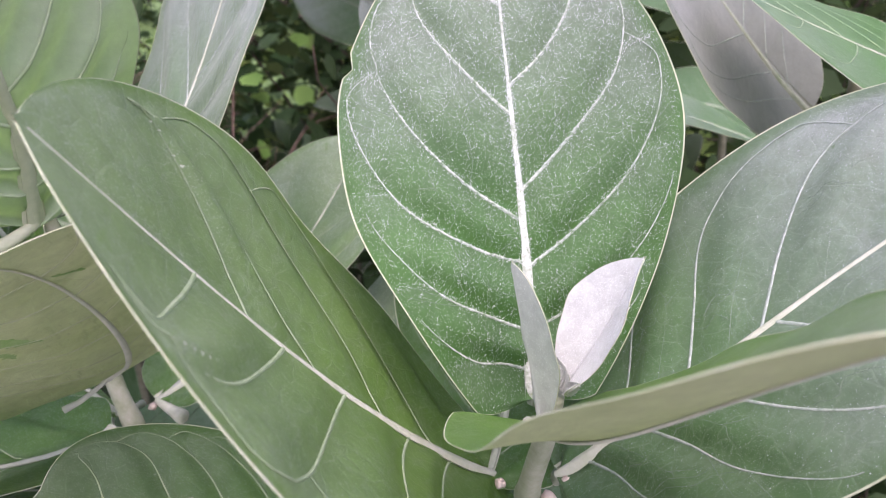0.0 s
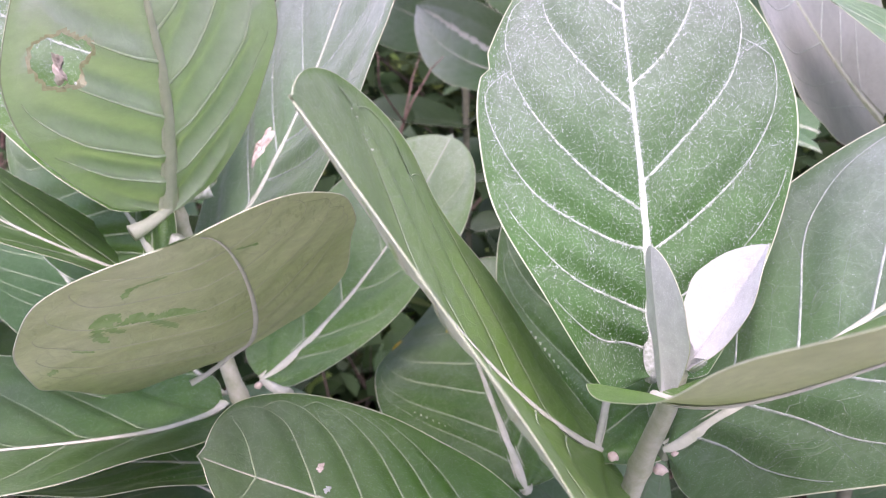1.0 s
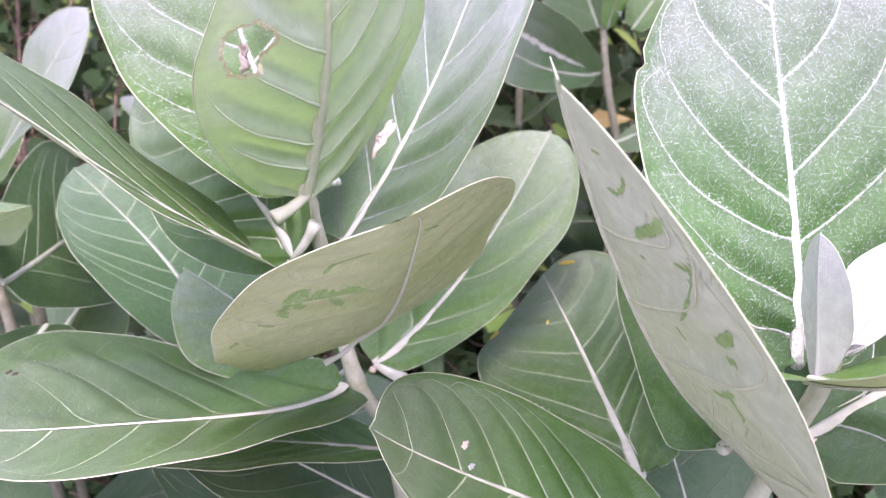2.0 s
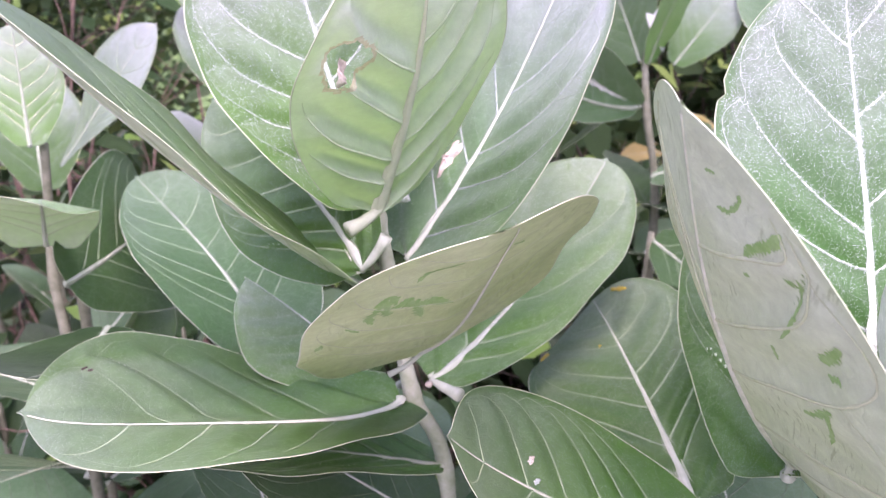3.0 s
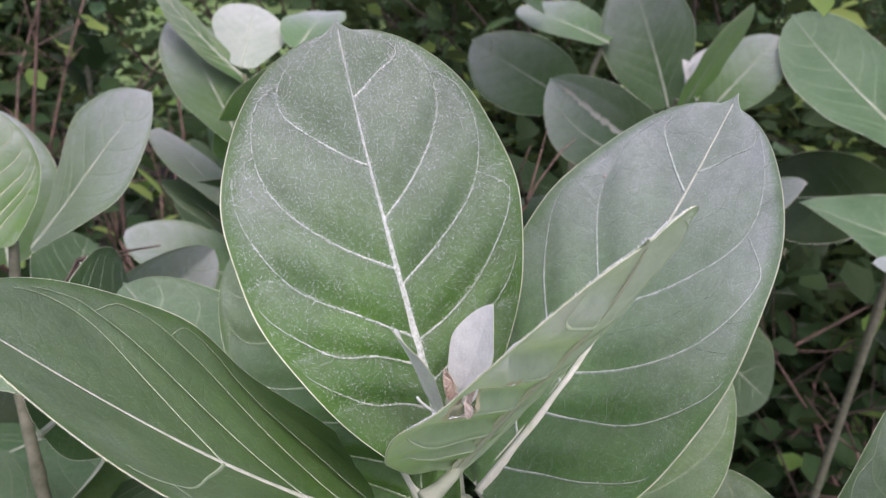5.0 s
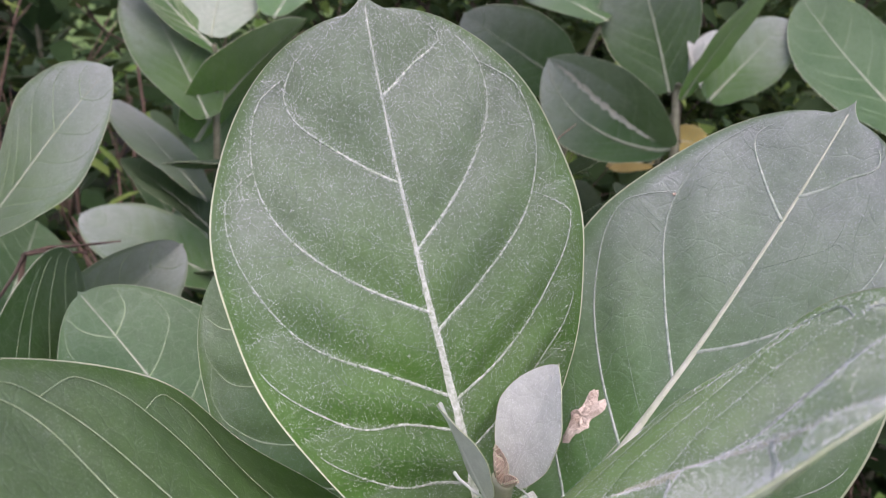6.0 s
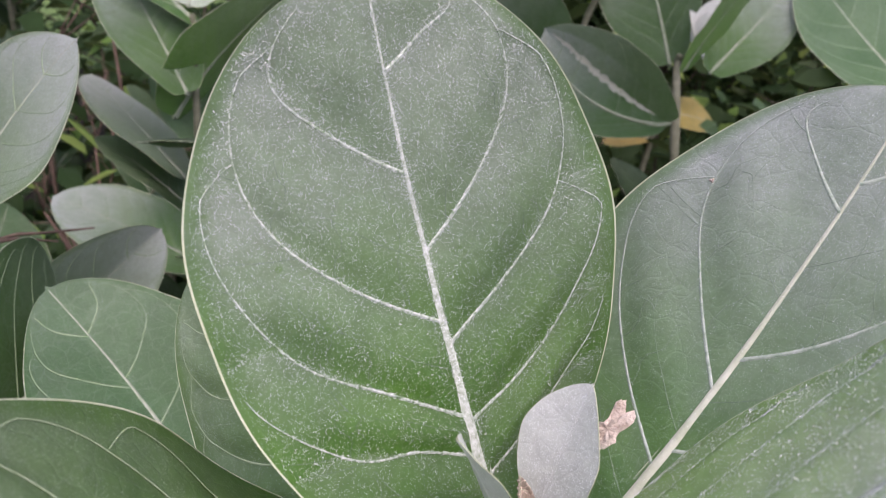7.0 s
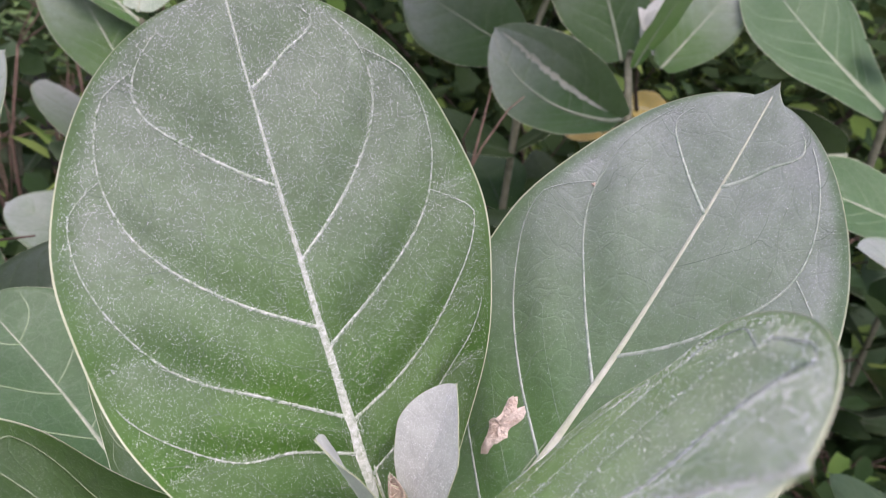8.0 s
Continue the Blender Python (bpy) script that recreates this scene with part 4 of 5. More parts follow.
fb5, bb5 = leaf(shrub_b, (-0.0165, -0.0779, 1.1377), (43.0, 22.5, -144.2), (0.1571, 0.399, 0.38, 0.066, -0.009, 0.109, -0.02, -0.005, 0.831, 0.356, 0.168, 0.48, 0.184, 0.131), GREEN, OLIVE, "leaf showing its sage underside, rubbed green in places", 15, RIB_UNDER, off=-0.26, ribs=0.5, quilt=0.0012, near=2)
fb6, bb6 = leaf(shrub_b, (-0.0293, -0.0598, 1.1004), (10.8, 22.1, 123.5), (0.1705, 0.516, 0.483, -0.231, -0.015, 0.164, -0.007, 0.262, 1.13, 0.631, 0.299, 0.902, 1.285, 0.137), GLOSSY, UNDER, "wide green lower leaf with a white midrib", 16, RIB, off=-0.28, near=2, veins=VEINS[16])
leaf(shrub_b, (-0.0153, -0.0387, 1.1005), (33.8, 1.5, -38.5), (0.1839, 0.322, 0.287, -0.592, -0.025, 0.19, 0.034, 0.065, 1.212, 0.525, -0.021, 0.323, -0.859, 0.066), SAGE, UNDER, "broad pale green leaf behind the stem", 17, RIB, near=2, veins=VEINS[17])
leaf(shrub_b, (-0.0473, -0.0673, 1.1733), (44.7, -57.4, 7.0), (0.1637, 0.312, 0.256, -0.302, -0.184, 0.157, 0.012, 0.248, 1.067, 0.564, -0.056, 0.405, -0.662, 0.064), GLOSSY, UNDER, "dark green shaded leaf", 18, RIB, near=2)
leaf(shrub_b, (-0.0405, -0.0297, 1.0869), (28.6, 16.6, 79.4), (0.1079, 0.447, 0.403, 0.171, -0.008, -0.353, -0.236, 0.01, 1.093, 0.668, -0.006, -0.016, -0.014, 0.09), SAGE, UNDER, "pale green leaf half hidden by others", 20, RIB, near=2)
fb9, bb9 = leaf(shrub_b, (-0.0436, -0.0506, 1.2230), (76.6, -1.9, -58.9), (0.0395, 0.351, 0.35, 0.118, -0.031, 0.166, 0.023, 0.27, 0.999, 0.704, 0.004, -0.001, 0.187, 0.092), WOOL, WOOL, "small unfolding leaf white with wool", 21, WOOL, quilt=0.0006, veins=([], []), name="bud_leaf", ribs=0.6, near=2)
leaf(shrub_b, (-0.0509, -0.0571, 1.2202), (61.5, 6.7, 124.8), (0.0425, 0.183, 0.191, 0.105, -0.042, 0.297, -0.102, 0.414, 1.143, 0.591, 0.004, 0.391, 0.42, 0.09), WOOL, WOOL, "small folded leaf white with wool", 22, WOOL, quilt=0.0006, veins=([], []), name="bud_leaf", ribs=0.8, near=2)
leaf(shrub_b, (-0.0080, -0.0520, 1.0560), (4.0, 14.0, 98.0), (0.1500, 0.34, 0.33, 0.25, 0.05, 0.12, 0.02, 0.1, 1.08, 0.56, 0.0, 0.1, 0.1, 0.09), GLOSSY, UNDER, "green lower leaf half hidden by others", 23, RIB, near=2)
for k, (x, y, z) in enumerate(((-0.108, 0.341, 1.162), (-0.131, 0.329, 1.160), (-0.097, 0.338, 1.100), (-0.113, 0.322, 1.096), (-0.106, 0.345, 1.168))):
    crust(shrub_b, (x, y, z), 0.0015 + 0.0003 * (k % 3), k + 10)

# closed buds between the woolly leaves
for ob, at, tone in ((shrub_a, (0.0815, 0.2245, 1.1785), WOOL), (shrub_b, (-0.1275, 0.3255, 1.2255), NODE_PINK)):
    for k in range(3):
        leaf(ob, tuple(Vector(at) - ob.location + Vector((0.0012 * k - 0.001, 0.0004, -0.001 * k))), (82 - 8 * k, 20 * k - 10, 30 + 110 * k), (0.013 - 0.0015 * k, 0.33, 0.33, -0.5, 0.0, 0.9, 0.3, 0.0, 0.9, 0.6, 0.0, 0.0, 0.0, 0.02), tone, tone, "", 30 + k, tone, near=0, name="bud_scale")

# wool on the youngest upper skins
wool(fa1, ba1, 19000, 1, 0.00034, 0.00008)
wool(fb2, bb2, 38000, 2, 0.00027, 0.000062)
wool(fb1, bb1, 32000, 3, 0.00042, 0.00010, HOLE)
wool(fb3, bb3, 5000, 4, 0.00028, 0.00005)
wool(fa2, ba2, 4000, 5, 0.00028, 0.00005)
wool(fa8, ba8, 2500, 6, 0.0004, 0.00007)
wool(fb9, bb9, 2500, 7, 0.0004, 0.00007)

# damage and stains
patch(fb1, bb1, 0.590, 0.650, 0.034, 0.050, DEAD, "dry_flake", -0.0010, 3, 0.0010, "crumpled pinkish dead tissue")
patch(fb3, bb3, 0.300, -0.290, 0.045, 0.075, DEAD, "dry_patch", 0.0012, 5, 0.0009, "flaking pinkish dry patch")
patch(fb3, bb3, 0.755, -0.712, 0.004, 0.012, DEAD, "dry_spot", 0.0006, 2)
patch(fa7, ba7, 0.930, 0.65, 0.024, 0.075, YELLOW, "yellow_spot", 0.0014, 4)
patch(fa7, ba7, 0.80, -0.93, 0.018, 0.045, YELLOW, "yellow_spot", 0.0014, 6)
patch(fa7, ba7, 0.685, -0.188, 0.006, 0.016, YELLOW, "yellow_spot", 0.0010, 7)
patch(fa6, ba6, 0.650, 0.285, 0.012, 0.040, DEAD, "brown_spot", 0.0006, 8)
patch(fa6, ba6, 0.615, 0.100, 0.010, 0.035, WOOL, "white_crumb", 0.0008, 9)
patch(fb6, bb6, 0.875, 0.588, 0.006, 0.010, BARK, "dark_speck", 0.0009, 10)
patch(fb6, bb6, 0.860, 0.540, 0.006, 0.010, BARK, "dark_speck", 0.0009, 11)
# places where the bloom is rubbed off the undersides
for k, (path, width) in enumerate((
        ([(0.560, 0.55), (0.62, 0.585), (0.70, 0.57), (0.71, 0.50), (0.66, 0.44)], 0.020),
        ([(0.655, 0.48), (0.650, 0.37), (0.615, 0.28), (0.605, 0.20), (0.540, 0.01)], 0.026),
        ([(0.62, 0.30), (0.55, 0.24), (0.48, 0.19)], 0.018), ([(0.70, 0.52), (0.63, 0.50), (0.58, 0.45)], 0.016),
        ([(0.845, 0.14), (0.835, 0.25), (0.812, 0.36), (0.79, 0.42)], 0.016), ([(0.52, 0.91), (0.52, 0.85)], 0.022), ([(0.60, 0.74), (0.55, 0.64)], 0.006), ([(0.80, -0.30), (0.74, -0.42)], 0.010))):
    scrape(fb5, bb5, path, 0.6 * width, 12 + k)
for k, (path, width) in enumerate((
        ([(0.835, -0.35), (0.855, -0.41), (0.874, -0.51), (0.90, -0.66), (0.92, -0.80)], 0.013), ([(0.930, -0.27), (0.922, -0.16)], 0.006),
        ([(0.875, -0.20), (0.885, -0.30), (0.905, -0.40), (0.928, -0.50)], 0.008), ([(0.735, -0.60), (0.765, -0.68), (0.795, -0.75)], 0.016), ([(0.715, -0.62), (0.730, -0.69)], 0.010),
        ([(0.573, -0.485), (0.60, -0.54), (0.635, -0.595), (0.655, -0.63)], 0.012), ([(0.645, -0.605), (0.60, -0.60), (0.515, -0.58)], 0.008),
        ([(0.68, -0.365), (0.635, -0.352)], 0.006), ([(0.72, -0.43), (0.78, -0.535), (0.83, -0.62), (0.86, -0.66)], 0.007), ([(0.79, -0.30), (0.80, -0.33)], 0.008), ([(0.84, -0.58), (0.85, -0.62)], 0.014))):
    scrape(fa4, ba4, path, 0.42 * width, 30 + k)

# the shrub beside it, half out of view
shrub_l = plant("milkweed_shrub", (-0.36, 0.45, 0.0), "pale milkweed shrub with a light young top")
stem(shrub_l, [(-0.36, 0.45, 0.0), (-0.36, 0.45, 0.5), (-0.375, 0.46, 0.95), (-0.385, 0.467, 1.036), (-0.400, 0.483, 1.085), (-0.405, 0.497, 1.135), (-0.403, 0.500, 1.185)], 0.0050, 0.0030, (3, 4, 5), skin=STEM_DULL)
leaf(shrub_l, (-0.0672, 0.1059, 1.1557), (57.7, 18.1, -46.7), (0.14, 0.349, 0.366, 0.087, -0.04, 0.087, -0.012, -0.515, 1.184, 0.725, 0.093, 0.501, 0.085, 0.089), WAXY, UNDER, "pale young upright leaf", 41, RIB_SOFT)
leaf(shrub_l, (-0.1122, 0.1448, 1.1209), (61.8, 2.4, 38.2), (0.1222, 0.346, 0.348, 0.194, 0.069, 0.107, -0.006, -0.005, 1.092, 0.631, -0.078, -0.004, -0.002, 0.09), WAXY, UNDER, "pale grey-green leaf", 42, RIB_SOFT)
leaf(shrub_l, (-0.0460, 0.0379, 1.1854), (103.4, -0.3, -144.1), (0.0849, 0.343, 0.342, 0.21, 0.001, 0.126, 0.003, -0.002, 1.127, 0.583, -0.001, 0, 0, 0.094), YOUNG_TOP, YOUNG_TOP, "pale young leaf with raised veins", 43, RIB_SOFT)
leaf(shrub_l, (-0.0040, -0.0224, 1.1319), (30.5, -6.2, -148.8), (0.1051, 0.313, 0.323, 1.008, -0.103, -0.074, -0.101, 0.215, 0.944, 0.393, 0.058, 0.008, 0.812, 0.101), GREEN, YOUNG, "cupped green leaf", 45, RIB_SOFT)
# the next two leaves carry their shade in darker tones
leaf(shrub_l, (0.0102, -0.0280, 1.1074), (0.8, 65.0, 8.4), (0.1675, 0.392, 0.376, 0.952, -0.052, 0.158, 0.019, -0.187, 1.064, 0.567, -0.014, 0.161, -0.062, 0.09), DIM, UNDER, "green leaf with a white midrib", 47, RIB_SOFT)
leaf(shrub_l, (0.0616, -0.0717, 1.0999), (14.9, -7.3, -167.3), (0.1271, 0.332, 0.329, -0.417, 0.038, 0.043, -0.038, 0.142, 1.126, 0.612, -0.027, 0.317, 0.092, 0.097), SHADE_LEAF, UNDER, "lower leaf with shade put into its green", 48, RIB_SOFT)

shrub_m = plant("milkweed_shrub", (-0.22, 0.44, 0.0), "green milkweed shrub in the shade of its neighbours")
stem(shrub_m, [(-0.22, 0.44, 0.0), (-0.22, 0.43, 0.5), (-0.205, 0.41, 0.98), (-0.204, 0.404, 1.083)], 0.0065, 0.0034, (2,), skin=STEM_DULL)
# shade of the leaves above is put into its darker green
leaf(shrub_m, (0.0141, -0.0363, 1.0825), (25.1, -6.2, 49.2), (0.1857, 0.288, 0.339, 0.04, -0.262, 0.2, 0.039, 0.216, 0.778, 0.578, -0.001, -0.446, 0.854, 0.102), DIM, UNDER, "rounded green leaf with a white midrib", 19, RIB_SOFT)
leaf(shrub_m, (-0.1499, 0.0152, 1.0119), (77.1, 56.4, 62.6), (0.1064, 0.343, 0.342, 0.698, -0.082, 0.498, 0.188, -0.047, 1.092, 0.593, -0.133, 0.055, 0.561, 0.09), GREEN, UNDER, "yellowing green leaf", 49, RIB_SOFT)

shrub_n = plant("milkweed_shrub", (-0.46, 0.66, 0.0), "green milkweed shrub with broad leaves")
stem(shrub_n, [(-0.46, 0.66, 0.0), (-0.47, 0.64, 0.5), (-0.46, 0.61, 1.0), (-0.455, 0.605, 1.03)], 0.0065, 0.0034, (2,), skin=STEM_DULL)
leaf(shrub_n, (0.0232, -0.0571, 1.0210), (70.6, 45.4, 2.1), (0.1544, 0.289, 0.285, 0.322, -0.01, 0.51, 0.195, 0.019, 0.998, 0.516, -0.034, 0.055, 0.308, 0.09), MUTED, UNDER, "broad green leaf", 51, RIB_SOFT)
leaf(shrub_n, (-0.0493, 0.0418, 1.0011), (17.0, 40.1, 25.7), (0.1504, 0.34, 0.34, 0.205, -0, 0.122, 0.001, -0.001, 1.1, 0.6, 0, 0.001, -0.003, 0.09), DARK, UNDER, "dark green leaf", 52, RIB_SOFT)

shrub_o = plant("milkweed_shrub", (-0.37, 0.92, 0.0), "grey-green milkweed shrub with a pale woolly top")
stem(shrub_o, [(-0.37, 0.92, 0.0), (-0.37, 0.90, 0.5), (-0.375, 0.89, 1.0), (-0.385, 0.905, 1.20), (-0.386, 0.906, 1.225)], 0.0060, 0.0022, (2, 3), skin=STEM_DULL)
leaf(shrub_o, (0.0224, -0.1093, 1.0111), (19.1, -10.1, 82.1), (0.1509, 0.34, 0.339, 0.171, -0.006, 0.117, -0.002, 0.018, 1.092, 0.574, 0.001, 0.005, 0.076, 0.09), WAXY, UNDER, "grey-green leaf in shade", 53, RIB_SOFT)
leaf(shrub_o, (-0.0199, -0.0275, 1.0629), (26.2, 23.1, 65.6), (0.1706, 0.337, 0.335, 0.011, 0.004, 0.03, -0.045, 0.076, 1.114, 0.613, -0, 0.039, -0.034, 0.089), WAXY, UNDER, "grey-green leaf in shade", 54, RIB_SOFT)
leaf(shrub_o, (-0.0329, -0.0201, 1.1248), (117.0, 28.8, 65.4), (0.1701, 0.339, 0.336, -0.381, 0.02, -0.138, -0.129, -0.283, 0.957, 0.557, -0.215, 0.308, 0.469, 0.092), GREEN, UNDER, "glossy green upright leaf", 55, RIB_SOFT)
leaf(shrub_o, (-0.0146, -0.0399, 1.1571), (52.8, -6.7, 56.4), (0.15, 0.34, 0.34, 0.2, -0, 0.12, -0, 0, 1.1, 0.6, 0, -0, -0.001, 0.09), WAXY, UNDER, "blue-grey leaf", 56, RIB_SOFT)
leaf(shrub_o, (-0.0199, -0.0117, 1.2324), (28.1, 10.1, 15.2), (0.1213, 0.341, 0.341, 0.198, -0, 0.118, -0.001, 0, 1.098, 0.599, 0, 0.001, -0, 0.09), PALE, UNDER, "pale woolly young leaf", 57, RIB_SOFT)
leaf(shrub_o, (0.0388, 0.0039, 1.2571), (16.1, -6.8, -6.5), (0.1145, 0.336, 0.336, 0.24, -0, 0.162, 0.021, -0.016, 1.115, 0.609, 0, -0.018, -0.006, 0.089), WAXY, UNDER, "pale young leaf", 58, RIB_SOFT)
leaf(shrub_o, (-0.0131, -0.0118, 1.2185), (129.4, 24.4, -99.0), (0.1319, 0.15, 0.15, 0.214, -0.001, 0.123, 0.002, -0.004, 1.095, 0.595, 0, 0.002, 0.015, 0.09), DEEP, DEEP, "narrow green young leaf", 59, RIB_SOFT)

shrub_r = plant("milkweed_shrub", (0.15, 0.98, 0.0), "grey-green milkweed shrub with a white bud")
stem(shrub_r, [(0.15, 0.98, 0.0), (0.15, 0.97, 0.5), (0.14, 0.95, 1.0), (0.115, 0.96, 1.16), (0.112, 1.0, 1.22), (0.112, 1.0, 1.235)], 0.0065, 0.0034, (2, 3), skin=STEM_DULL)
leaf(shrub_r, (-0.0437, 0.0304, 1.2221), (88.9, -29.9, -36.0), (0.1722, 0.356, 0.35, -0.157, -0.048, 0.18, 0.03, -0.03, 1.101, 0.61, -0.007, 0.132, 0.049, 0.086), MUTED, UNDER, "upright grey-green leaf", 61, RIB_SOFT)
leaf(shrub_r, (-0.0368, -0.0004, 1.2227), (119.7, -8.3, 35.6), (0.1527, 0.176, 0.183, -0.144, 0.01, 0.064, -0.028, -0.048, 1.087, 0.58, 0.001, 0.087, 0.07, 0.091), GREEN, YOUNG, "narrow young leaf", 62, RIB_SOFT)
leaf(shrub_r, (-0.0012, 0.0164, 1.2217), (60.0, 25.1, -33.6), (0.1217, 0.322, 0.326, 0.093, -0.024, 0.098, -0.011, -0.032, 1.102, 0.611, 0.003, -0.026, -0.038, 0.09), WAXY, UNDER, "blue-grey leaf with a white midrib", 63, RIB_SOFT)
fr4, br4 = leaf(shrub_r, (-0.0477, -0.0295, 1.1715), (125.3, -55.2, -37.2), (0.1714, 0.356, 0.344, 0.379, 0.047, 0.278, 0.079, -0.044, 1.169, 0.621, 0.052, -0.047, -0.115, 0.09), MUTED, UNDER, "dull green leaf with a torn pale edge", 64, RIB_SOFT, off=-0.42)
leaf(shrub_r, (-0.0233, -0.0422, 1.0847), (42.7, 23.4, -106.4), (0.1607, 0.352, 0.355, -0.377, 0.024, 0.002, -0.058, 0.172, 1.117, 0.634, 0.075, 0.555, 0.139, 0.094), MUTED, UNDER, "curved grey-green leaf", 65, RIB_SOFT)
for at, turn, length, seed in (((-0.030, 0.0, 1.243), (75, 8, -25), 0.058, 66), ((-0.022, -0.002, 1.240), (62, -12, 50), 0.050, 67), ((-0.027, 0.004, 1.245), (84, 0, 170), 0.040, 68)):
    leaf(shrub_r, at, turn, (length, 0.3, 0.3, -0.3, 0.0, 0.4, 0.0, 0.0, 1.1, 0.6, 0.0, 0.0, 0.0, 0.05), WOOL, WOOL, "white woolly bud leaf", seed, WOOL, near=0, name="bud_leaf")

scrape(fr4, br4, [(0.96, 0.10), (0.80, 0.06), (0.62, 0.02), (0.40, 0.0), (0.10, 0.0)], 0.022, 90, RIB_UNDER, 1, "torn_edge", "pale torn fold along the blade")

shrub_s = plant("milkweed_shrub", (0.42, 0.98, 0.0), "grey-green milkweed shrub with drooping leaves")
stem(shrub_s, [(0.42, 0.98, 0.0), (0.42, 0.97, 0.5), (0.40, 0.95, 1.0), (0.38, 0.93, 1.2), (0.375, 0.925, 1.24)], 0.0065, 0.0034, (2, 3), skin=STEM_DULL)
# shade on these leaves is put in by a darker tone
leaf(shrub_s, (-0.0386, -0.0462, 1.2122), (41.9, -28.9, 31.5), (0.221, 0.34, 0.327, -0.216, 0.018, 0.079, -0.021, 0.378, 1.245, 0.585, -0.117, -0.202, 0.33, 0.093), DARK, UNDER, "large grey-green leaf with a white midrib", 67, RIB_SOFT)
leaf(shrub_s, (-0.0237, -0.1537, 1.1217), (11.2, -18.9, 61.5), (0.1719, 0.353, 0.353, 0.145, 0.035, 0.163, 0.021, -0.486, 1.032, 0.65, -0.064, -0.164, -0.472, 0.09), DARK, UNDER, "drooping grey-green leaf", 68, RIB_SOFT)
leaf(shrub_s, (0.0177, 0.0841, 1.1273), (-31.3, -73.5, 114.5), (0.193, 0.327, 0.332, 0.277, -0.005, 0.192, 0.036, 0.005, 1.034, 0.509, -0.015, -0.019, 0.053, 0.092), SHADE_LEAF, UNDER, "dull green leaf in shade", 69, RIB_SOFT)

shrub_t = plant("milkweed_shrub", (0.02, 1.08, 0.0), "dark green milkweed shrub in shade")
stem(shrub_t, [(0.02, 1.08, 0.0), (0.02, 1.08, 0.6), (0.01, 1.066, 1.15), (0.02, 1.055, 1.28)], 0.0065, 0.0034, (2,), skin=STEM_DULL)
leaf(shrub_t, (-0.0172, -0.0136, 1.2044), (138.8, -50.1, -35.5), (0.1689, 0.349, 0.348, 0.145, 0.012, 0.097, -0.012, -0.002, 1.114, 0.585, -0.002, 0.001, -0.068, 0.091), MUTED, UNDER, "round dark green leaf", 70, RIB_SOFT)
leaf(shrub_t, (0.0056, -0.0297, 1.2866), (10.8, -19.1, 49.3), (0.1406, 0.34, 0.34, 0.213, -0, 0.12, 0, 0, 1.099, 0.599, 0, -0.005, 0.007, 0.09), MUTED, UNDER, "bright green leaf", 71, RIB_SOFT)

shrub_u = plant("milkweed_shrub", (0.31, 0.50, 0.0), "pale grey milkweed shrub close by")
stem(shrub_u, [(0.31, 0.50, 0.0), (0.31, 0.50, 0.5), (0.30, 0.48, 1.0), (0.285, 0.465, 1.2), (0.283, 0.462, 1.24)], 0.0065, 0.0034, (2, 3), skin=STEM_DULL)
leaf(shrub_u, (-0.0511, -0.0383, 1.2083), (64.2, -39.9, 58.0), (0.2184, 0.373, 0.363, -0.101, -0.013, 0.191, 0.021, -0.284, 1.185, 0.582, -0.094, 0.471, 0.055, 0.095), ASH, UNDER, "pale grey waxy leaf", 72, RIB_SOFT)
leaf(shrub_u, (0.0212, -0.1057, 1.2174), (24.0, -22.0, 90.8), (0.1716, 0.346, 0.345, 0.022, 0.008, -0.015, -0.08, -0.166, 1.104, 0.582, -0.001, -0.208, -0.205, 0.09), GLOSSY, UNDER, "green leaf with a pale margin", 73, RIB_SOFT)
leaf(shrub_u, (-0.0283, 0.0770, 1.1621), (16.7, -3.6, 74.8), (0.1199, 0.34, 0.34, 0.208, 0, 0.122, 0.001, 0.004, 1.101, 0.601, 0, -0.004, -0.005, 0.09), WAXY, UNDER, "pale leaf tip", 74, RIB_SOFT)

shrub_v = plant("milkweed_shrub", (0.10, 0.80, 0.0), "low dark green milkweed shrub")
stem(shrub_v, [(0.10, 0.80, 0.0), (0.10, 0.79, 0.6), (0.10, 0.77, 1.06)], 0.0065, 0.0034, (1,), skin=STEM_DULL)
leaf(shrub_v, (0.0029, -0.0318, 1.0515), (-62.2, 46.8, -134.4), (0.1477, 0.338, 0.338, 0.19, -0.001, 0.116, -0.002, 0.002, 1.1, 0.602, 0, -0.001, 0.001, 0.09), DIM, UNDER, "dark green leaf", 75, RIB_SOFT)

shrub_y = plant("milkweed_shrub", (0.22, 1.40, 0.0), "spindly milkweed shrub with yellowing lower leaves")
stem(shrub_y, [(0.22, 1.40, 0.0), (0.23, 1.41, 0.5), (0.235, 1.39, 1.0), (0.24, 1.385, 1.12)], 0.0065, 0.0034, (2,), skin=STEM_DULL)
for k, (z, turn, length) in enumerate(((1.075, (-8, 35, -80), 0.11), (1.03, (-15, -30, 75), 0.09))):
    leaf(shrub_y, (0.018, -0.012, z), turn, (length, 0.33, 0.35, 0.4, 0.05, 0.12, 0.1, 0.2, 1.12, 0.58, 0.0, 0.0, 0.0, 0.08), YELLOWED, YELLOWED, "yellow-brown withering leaf", 80 + k, RIB)


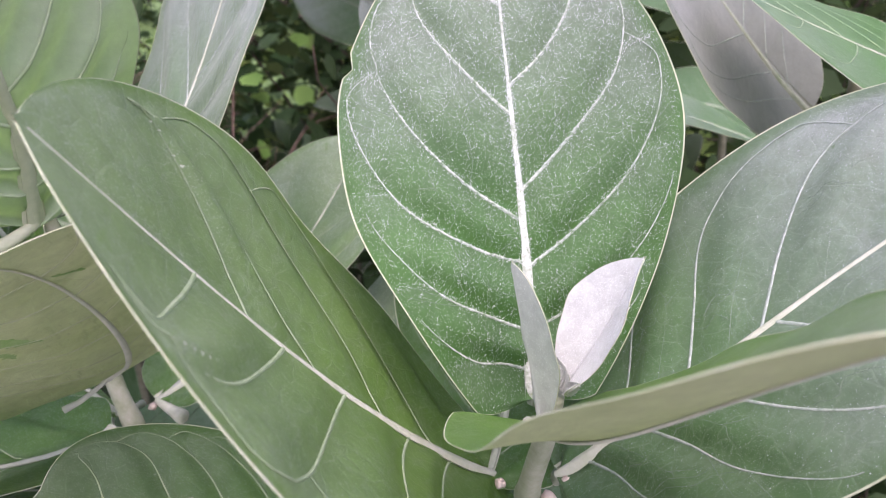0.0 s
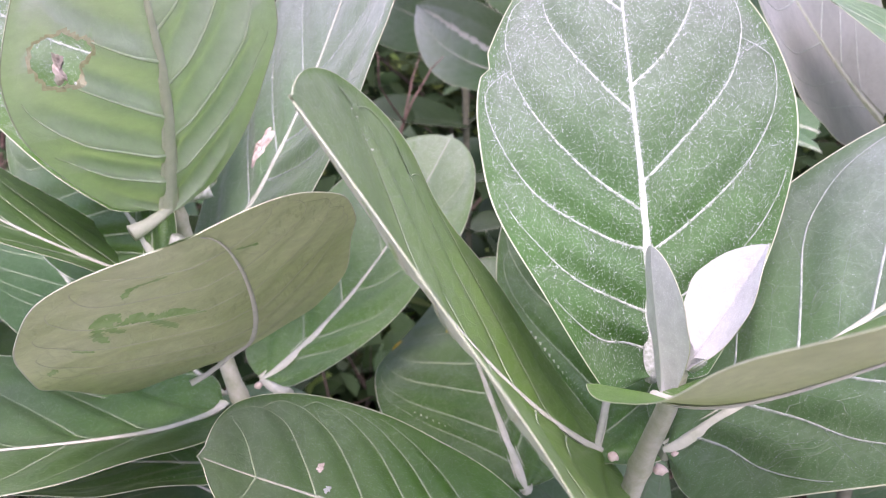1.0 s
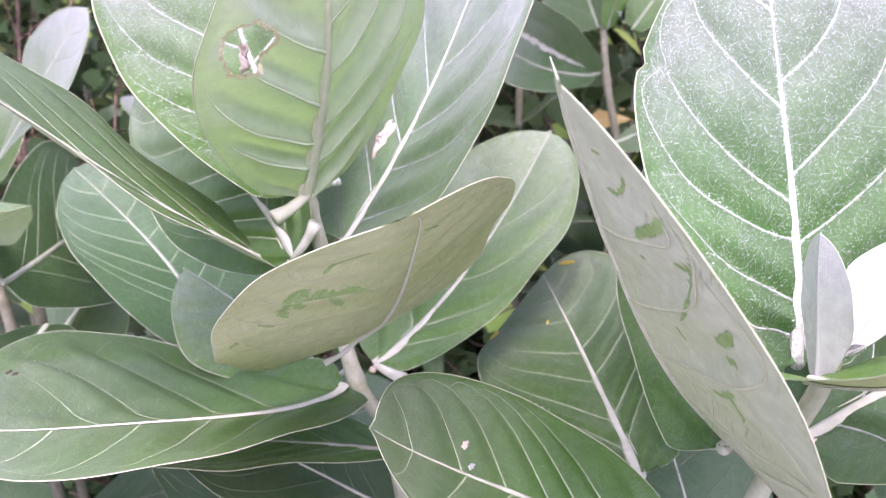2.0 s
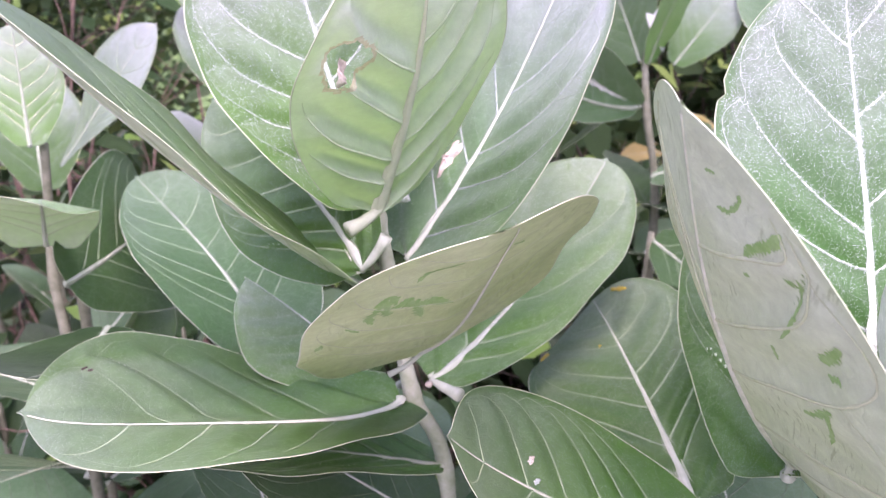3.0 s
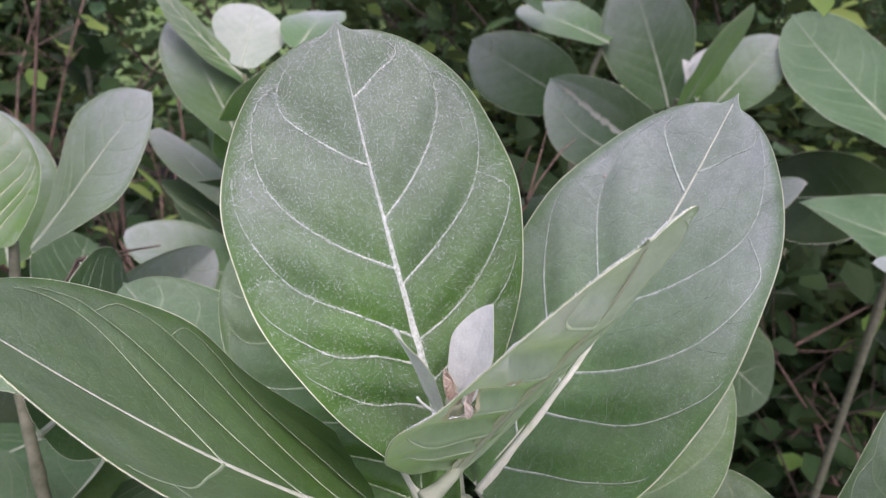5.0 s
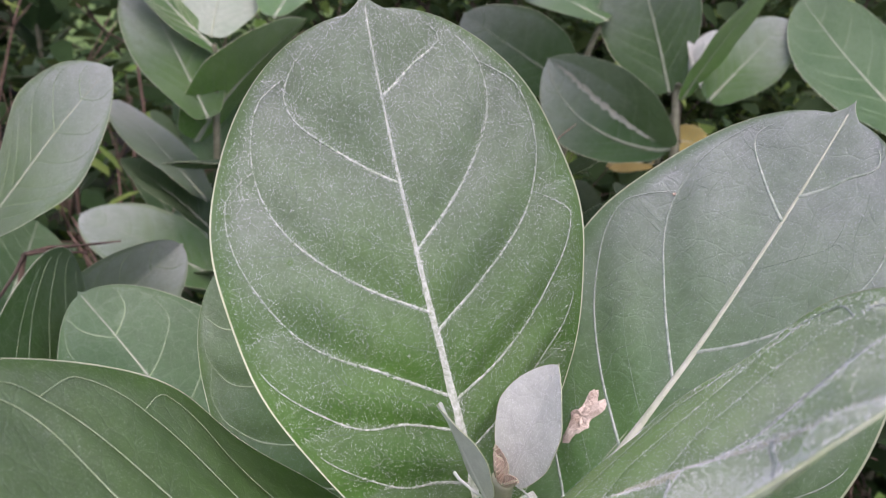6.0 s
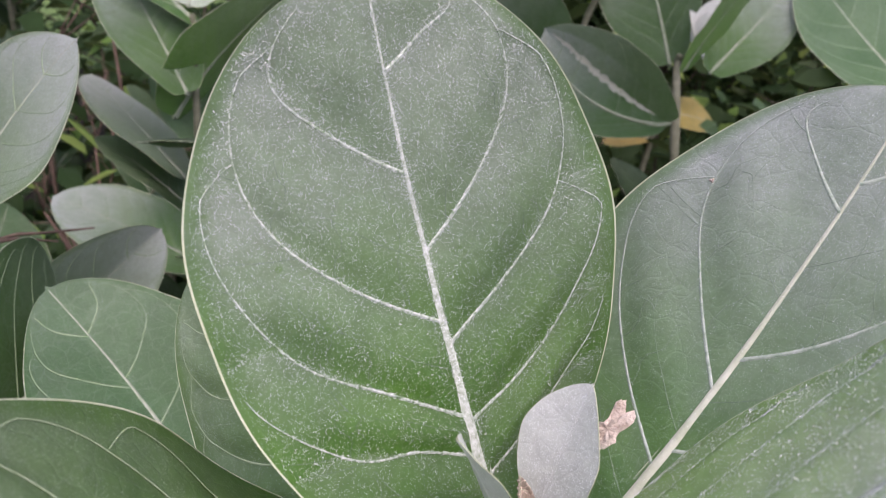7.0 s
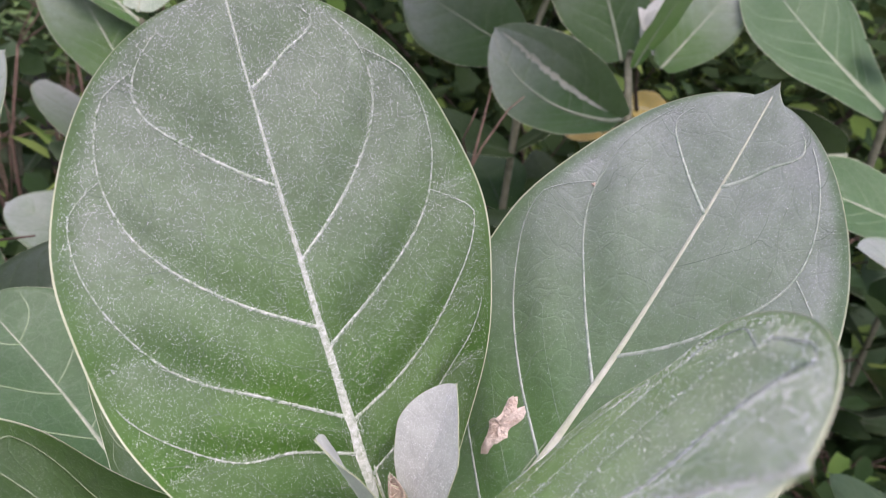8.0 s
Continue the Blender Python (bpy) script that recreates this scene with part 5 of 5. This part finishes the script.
def lower_leaves(ob, x, y, heights, seed, tones):
    """Plain leaf pairs lower on a stem."""
    rng = random.Random(seed)
    for k, z in enumerate(heights):
        yaw = 90 * (k % 2) + rng.uniform(-25, 25) + seed * 31
        for h in (0, 180):
            shape = (rng.uniform(0.12, 0.16), 0.34, 0.34, rng.uniform(0, 0.6), rng.uniform(-0.1, 0.1), rng.uniform(0.05, 0.25), 0.0, rng.uniform(-0.2, 0.2), 1.12, 0.58, 0.0, 0.0, 0.0, 0.08)
            at = Vector((x, y, z)) - ob.location
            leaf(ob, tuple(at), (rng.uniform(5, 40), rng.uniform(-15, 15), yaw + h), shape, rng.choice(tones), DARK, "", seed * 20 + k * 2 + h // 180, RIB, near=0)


# shade low on the stems is put into dull tops and undersides
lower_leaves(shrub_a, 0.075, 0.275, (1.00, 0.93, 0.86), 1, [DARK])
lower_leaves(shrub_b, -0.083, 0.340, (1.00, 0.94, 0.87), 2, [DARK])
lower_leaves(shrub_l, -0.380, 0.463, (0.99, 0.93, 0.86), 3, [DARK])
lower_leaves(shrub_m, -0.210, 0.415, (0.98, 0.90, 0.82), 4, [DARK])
lower_leaves(shrub_n, -0.460, 0.615, (0.95, 0.88, 0.80), 5, [DARK, SHADE_LEAF])
lower_leaves(shrub_o, -0.377, 0.893, (1.10, 1.02, 0.95, 0.87), 6, [DARK, SHADE_LEAF])
lower_leaves(shrub_r, 0.130, 0.955, (1.04, 0.97, 0.90, 0.82), 7, [SHADE_LEAF, DARK])
lower_leaves(shrub_t, 0.012, 1.070, (1.08, 1.00, 0.92, 0.84), 9, [SHADE_LEAF])
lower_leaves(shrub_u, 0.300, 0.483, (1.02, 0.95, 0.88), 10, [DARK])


# ---- shrubs further off ----
def shrub(at, height, seed, pairs=6, label="green milkweed shrub with rounded leaves", tones=None):
    rng = random.Random(seed)
    ob = plant("milkweed_shrub", at, label)
    top = Vector(at) + Vector((rng.uniform(-0.06, 0.06), rng.uniform(-0.06, 0.06), height))
    mid = (Vector(at) + top) / 2 + Vector((rng.uniform(-0.03, 0.03), rng.uniform(-0.03, 0.03), 0))
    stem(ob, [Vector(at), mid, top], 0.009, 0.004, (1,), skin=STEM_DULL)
    for k in range(pairs):
        f = 1 - k * 0.055 / height * (1 + 0.06 * k) - 0.03
        if f < 0.12:
            break
        p = 2 * f * (1 - f) * (mid - Vector(at)) + f * f * (top - Vector(at))
        yaw = 90 * (k % 2) + rng.uniform(-18, 18) + seed * 37
        for h in (0, 180):
            size = (0.10 + 0.016 * min(k, 4)) * rng.uniform(0.85, 1.15)
            lift = 68 - 12 * min(k, 6) + rng.uniform(-10, 10)
            shape = (size, 0.34, 0.34, rng.uniform(0, 0.5), rng.uniform(-0.1, 0.1), rng.uniform(0.05, 0.25), 0.0, rng.uniform(-0.2, 0.2), 1.12, 0.58, 0.0, 0.0, 0.0, 0.08)
            leaf(ob, tuple(p), (lift, rng.uniform(-15, 15), yaw + h), shape, rng.choice(tones or [SHADE_LEAF, SHADE_LEAF, DIM]), DIM, "", seed * 20 + k * 2 + h // 180, RIB, near=0)
    return ob


# the thicket: a few grown shrubs, repeated, with deep shade put into their leaf tones
rng = random.Random(5)
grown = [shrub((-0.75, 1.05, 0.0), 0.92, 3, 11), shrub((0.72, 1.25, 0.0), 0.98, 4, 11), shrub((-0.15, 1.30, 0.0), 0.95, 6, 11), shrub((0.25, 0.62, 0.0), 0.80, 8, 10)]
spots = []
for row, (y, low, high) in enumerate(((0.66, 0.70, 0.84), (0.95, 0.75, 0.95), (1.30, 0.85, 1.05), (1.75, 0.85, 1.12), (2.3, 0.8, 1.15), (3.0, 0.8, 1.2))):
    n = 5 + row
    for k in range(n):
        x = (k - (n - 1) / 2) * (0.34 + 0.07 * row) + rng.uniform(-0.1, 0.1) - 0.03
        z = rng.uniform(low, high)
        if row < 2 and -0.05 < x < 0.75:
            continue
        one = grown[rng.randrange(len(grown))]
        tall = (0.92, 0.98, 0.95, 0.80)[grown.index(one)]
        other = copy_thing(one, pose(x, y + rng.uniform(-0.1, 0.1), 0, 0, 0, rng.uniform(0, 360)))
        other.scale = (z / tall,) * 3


# ---- the dark hedge and twigs behind ----
def bush(at, size, seed, leaves=2600, reach=0.10, branches=26, bare=False, fresh=7, label="dark dense bush of small leaves with bare twigs"):
    """A dense bush of small leaves on thin branches."""
    rng = random.Random(seed)
    ob = tagged(new("bush"), label, "bush", "background bushes")
    ob.location = at
    ends = []
    bm = bmesh.new()
    for k in range(branches):
        a, tilt = rng.uniform(0, 6.28), rng.uniform(0.1, 1.0)
        length = size * rng.uniform(0.6, 1.15)
        p = Vector((rng.uniform(-0.1, 0.1), rng.uniform(-0.1, 0.1), 0))
        pts = [p.copy()]
        d = Vector((math.cos(a) * math.sin(tilt), math.sin(a) * math.sin(tilt), math.cos(tilt)))
        for i in range(7):
            d = (d + 0.28 * Vector((rng.uniform(-1, 1), rng.uniform(-1, 1), rng.uniform(-0.6, 0.7)))).normalized()
            p = p + d * length / 7
            pts.append(p.copy())
            if i > 0:
                ends.append(p.copy())
                for _ in range(3 if bare else 1):
                    # side twigs
                    e = (d + 0.9 * Vector((rng.uniform(-1, 1), rng.uniform(-1, 1), rng.uniform(-1, 1)))).normalized()
                    q = [p.copy()]
                    for _ in range(3):
                        e = (e + 0.3 * Vector((rng.uniform(-1, 1), rng.uniform(-1, 1), rng.uniform(-1, 0.6)))).normalized()
                        q.append(q[-1] + e * rng.uniform(0.02, 0.06))
                    tube(bm, q, [0.0016, 0.0013, 0.001, 0.0006], 4)
        tube(bm, pts, [(0.0055 if bare else 0.006) * (1 - 0.8 * i / 7) * min(size, 1) + 0.001 for i in range(8)], 5)
    tagged(part("branchwork", bm, TWIG if bare else BARK, ob), kind="stuff")
    bm = bmesh.new()
    flat = bm.loops.layers.uv.new("flat")
    for k in range(leaves):
        c = rng.choice(ends) + Vector((rng.gauss(0, 1), rng.gauss(0, 1), rng.gauss(0, 1))) * reach * size
        if c.z < 0.02:
            continue
        l, w = rng.uniform(0.035, 0.08), rng.uniform(0.016, 0.034)
        m = Euler((rng.uniform(-0.9, 0.9), rng.uniform(-0.9, 0.9), rng.uniform(0, 6.28))).to_matrix()
        loc = [(0, 0, 0), (w * 0.8, l * 0.35, 0.004), (w * 0.6, l * 0.75, 0.002), (0, l, -0.006), (-w * 0.6, l * 0.75, 0.002), (-w * 0.8, l * 0.35, 0.004)]
        vs = [bm.verts.new(c + m @ Vector(q)) for q in loc]
        mid = bm.verts.new(c + m @ Vector((0, l * 0.5, -0.003)))
        tone = 2 if k % fresh == 0 else 1 if k % 12 == 0 else 0
        for i in range(6):
            f = bm.faces.new([mid, vs[i], vs[(i + 1) % 6]])
            f.material_index = tone
            for loop, q in zip(f.loops, (0, i, i + 1)):
                loop[flat].uv = (k * 0.013 + q * 0.004, k * 0.007)
    tagged(part("crown", bm, [SHADE_LEAF, DIM, FRESH], ob), kind="stuff")
    return ob


rng = random.Random(9)
# taller than shows: the unseen upper half is added to block sky light
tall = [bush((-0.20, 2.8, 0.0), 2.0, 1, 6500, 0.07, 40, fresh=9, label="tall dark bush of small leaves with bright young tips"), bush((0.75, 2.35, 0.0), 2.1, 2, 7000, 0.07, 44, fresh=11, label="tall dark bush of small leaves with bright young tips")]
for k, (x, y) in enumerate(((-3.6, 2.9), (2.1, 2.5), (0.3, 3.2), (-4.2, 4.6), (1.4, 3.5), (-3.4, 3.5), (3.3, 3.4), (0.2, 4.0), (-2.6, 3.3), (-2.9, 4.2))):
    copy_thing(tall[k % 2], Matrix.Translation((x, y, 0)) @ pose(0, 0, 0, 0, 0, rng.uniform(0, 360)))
# low bushes that fill the gaps between the stems, deep shade put into their leaf colour
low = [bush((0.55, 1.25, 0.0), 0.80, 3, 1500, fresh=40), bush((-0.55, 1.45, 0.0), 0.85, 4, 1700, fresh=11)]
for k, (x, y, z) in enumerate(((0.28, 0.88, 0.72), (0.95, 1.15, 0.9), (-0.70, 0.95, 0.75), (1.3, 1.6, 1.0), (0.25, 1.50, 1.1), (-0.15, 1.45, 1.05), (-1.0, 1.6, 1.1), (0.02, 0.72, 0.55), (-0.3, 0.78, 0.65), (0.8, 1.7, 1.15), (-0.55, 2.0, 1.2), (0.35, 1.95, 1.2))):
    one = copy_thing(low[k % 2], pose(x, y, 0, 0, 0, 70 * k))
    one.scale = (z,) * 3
# dry brown twigs standing in the shade
for k, (x, y, size, n) in enumerate(((0.50, 0.86, 0.85, 18), (0.72, 0.98, 0.95, 20), (-0.62, 1.30, 1.30, 26), (-0.85, 1.45, 1.35, 26), (-0.15, 1.15, 0.95, 14))):
    bush((x, y, 0.0), size, 20 + k, 120, 0.04, n, True, 3 if x < 0 else 30, "leggy bush of dry brown twigs with few leaves")
# tall trees far beyond the lawn close the view
for k in range(9):
    big = copy_thing(tall[k % 2], Matrix.Translation((-14 + 3.5 * k, 15 + 2 * math.sin(k), 0)) @ pose(0, 0, 0, 0, 0, 40 * k))
    big.scale = (2.2, 2.2, 2.2)
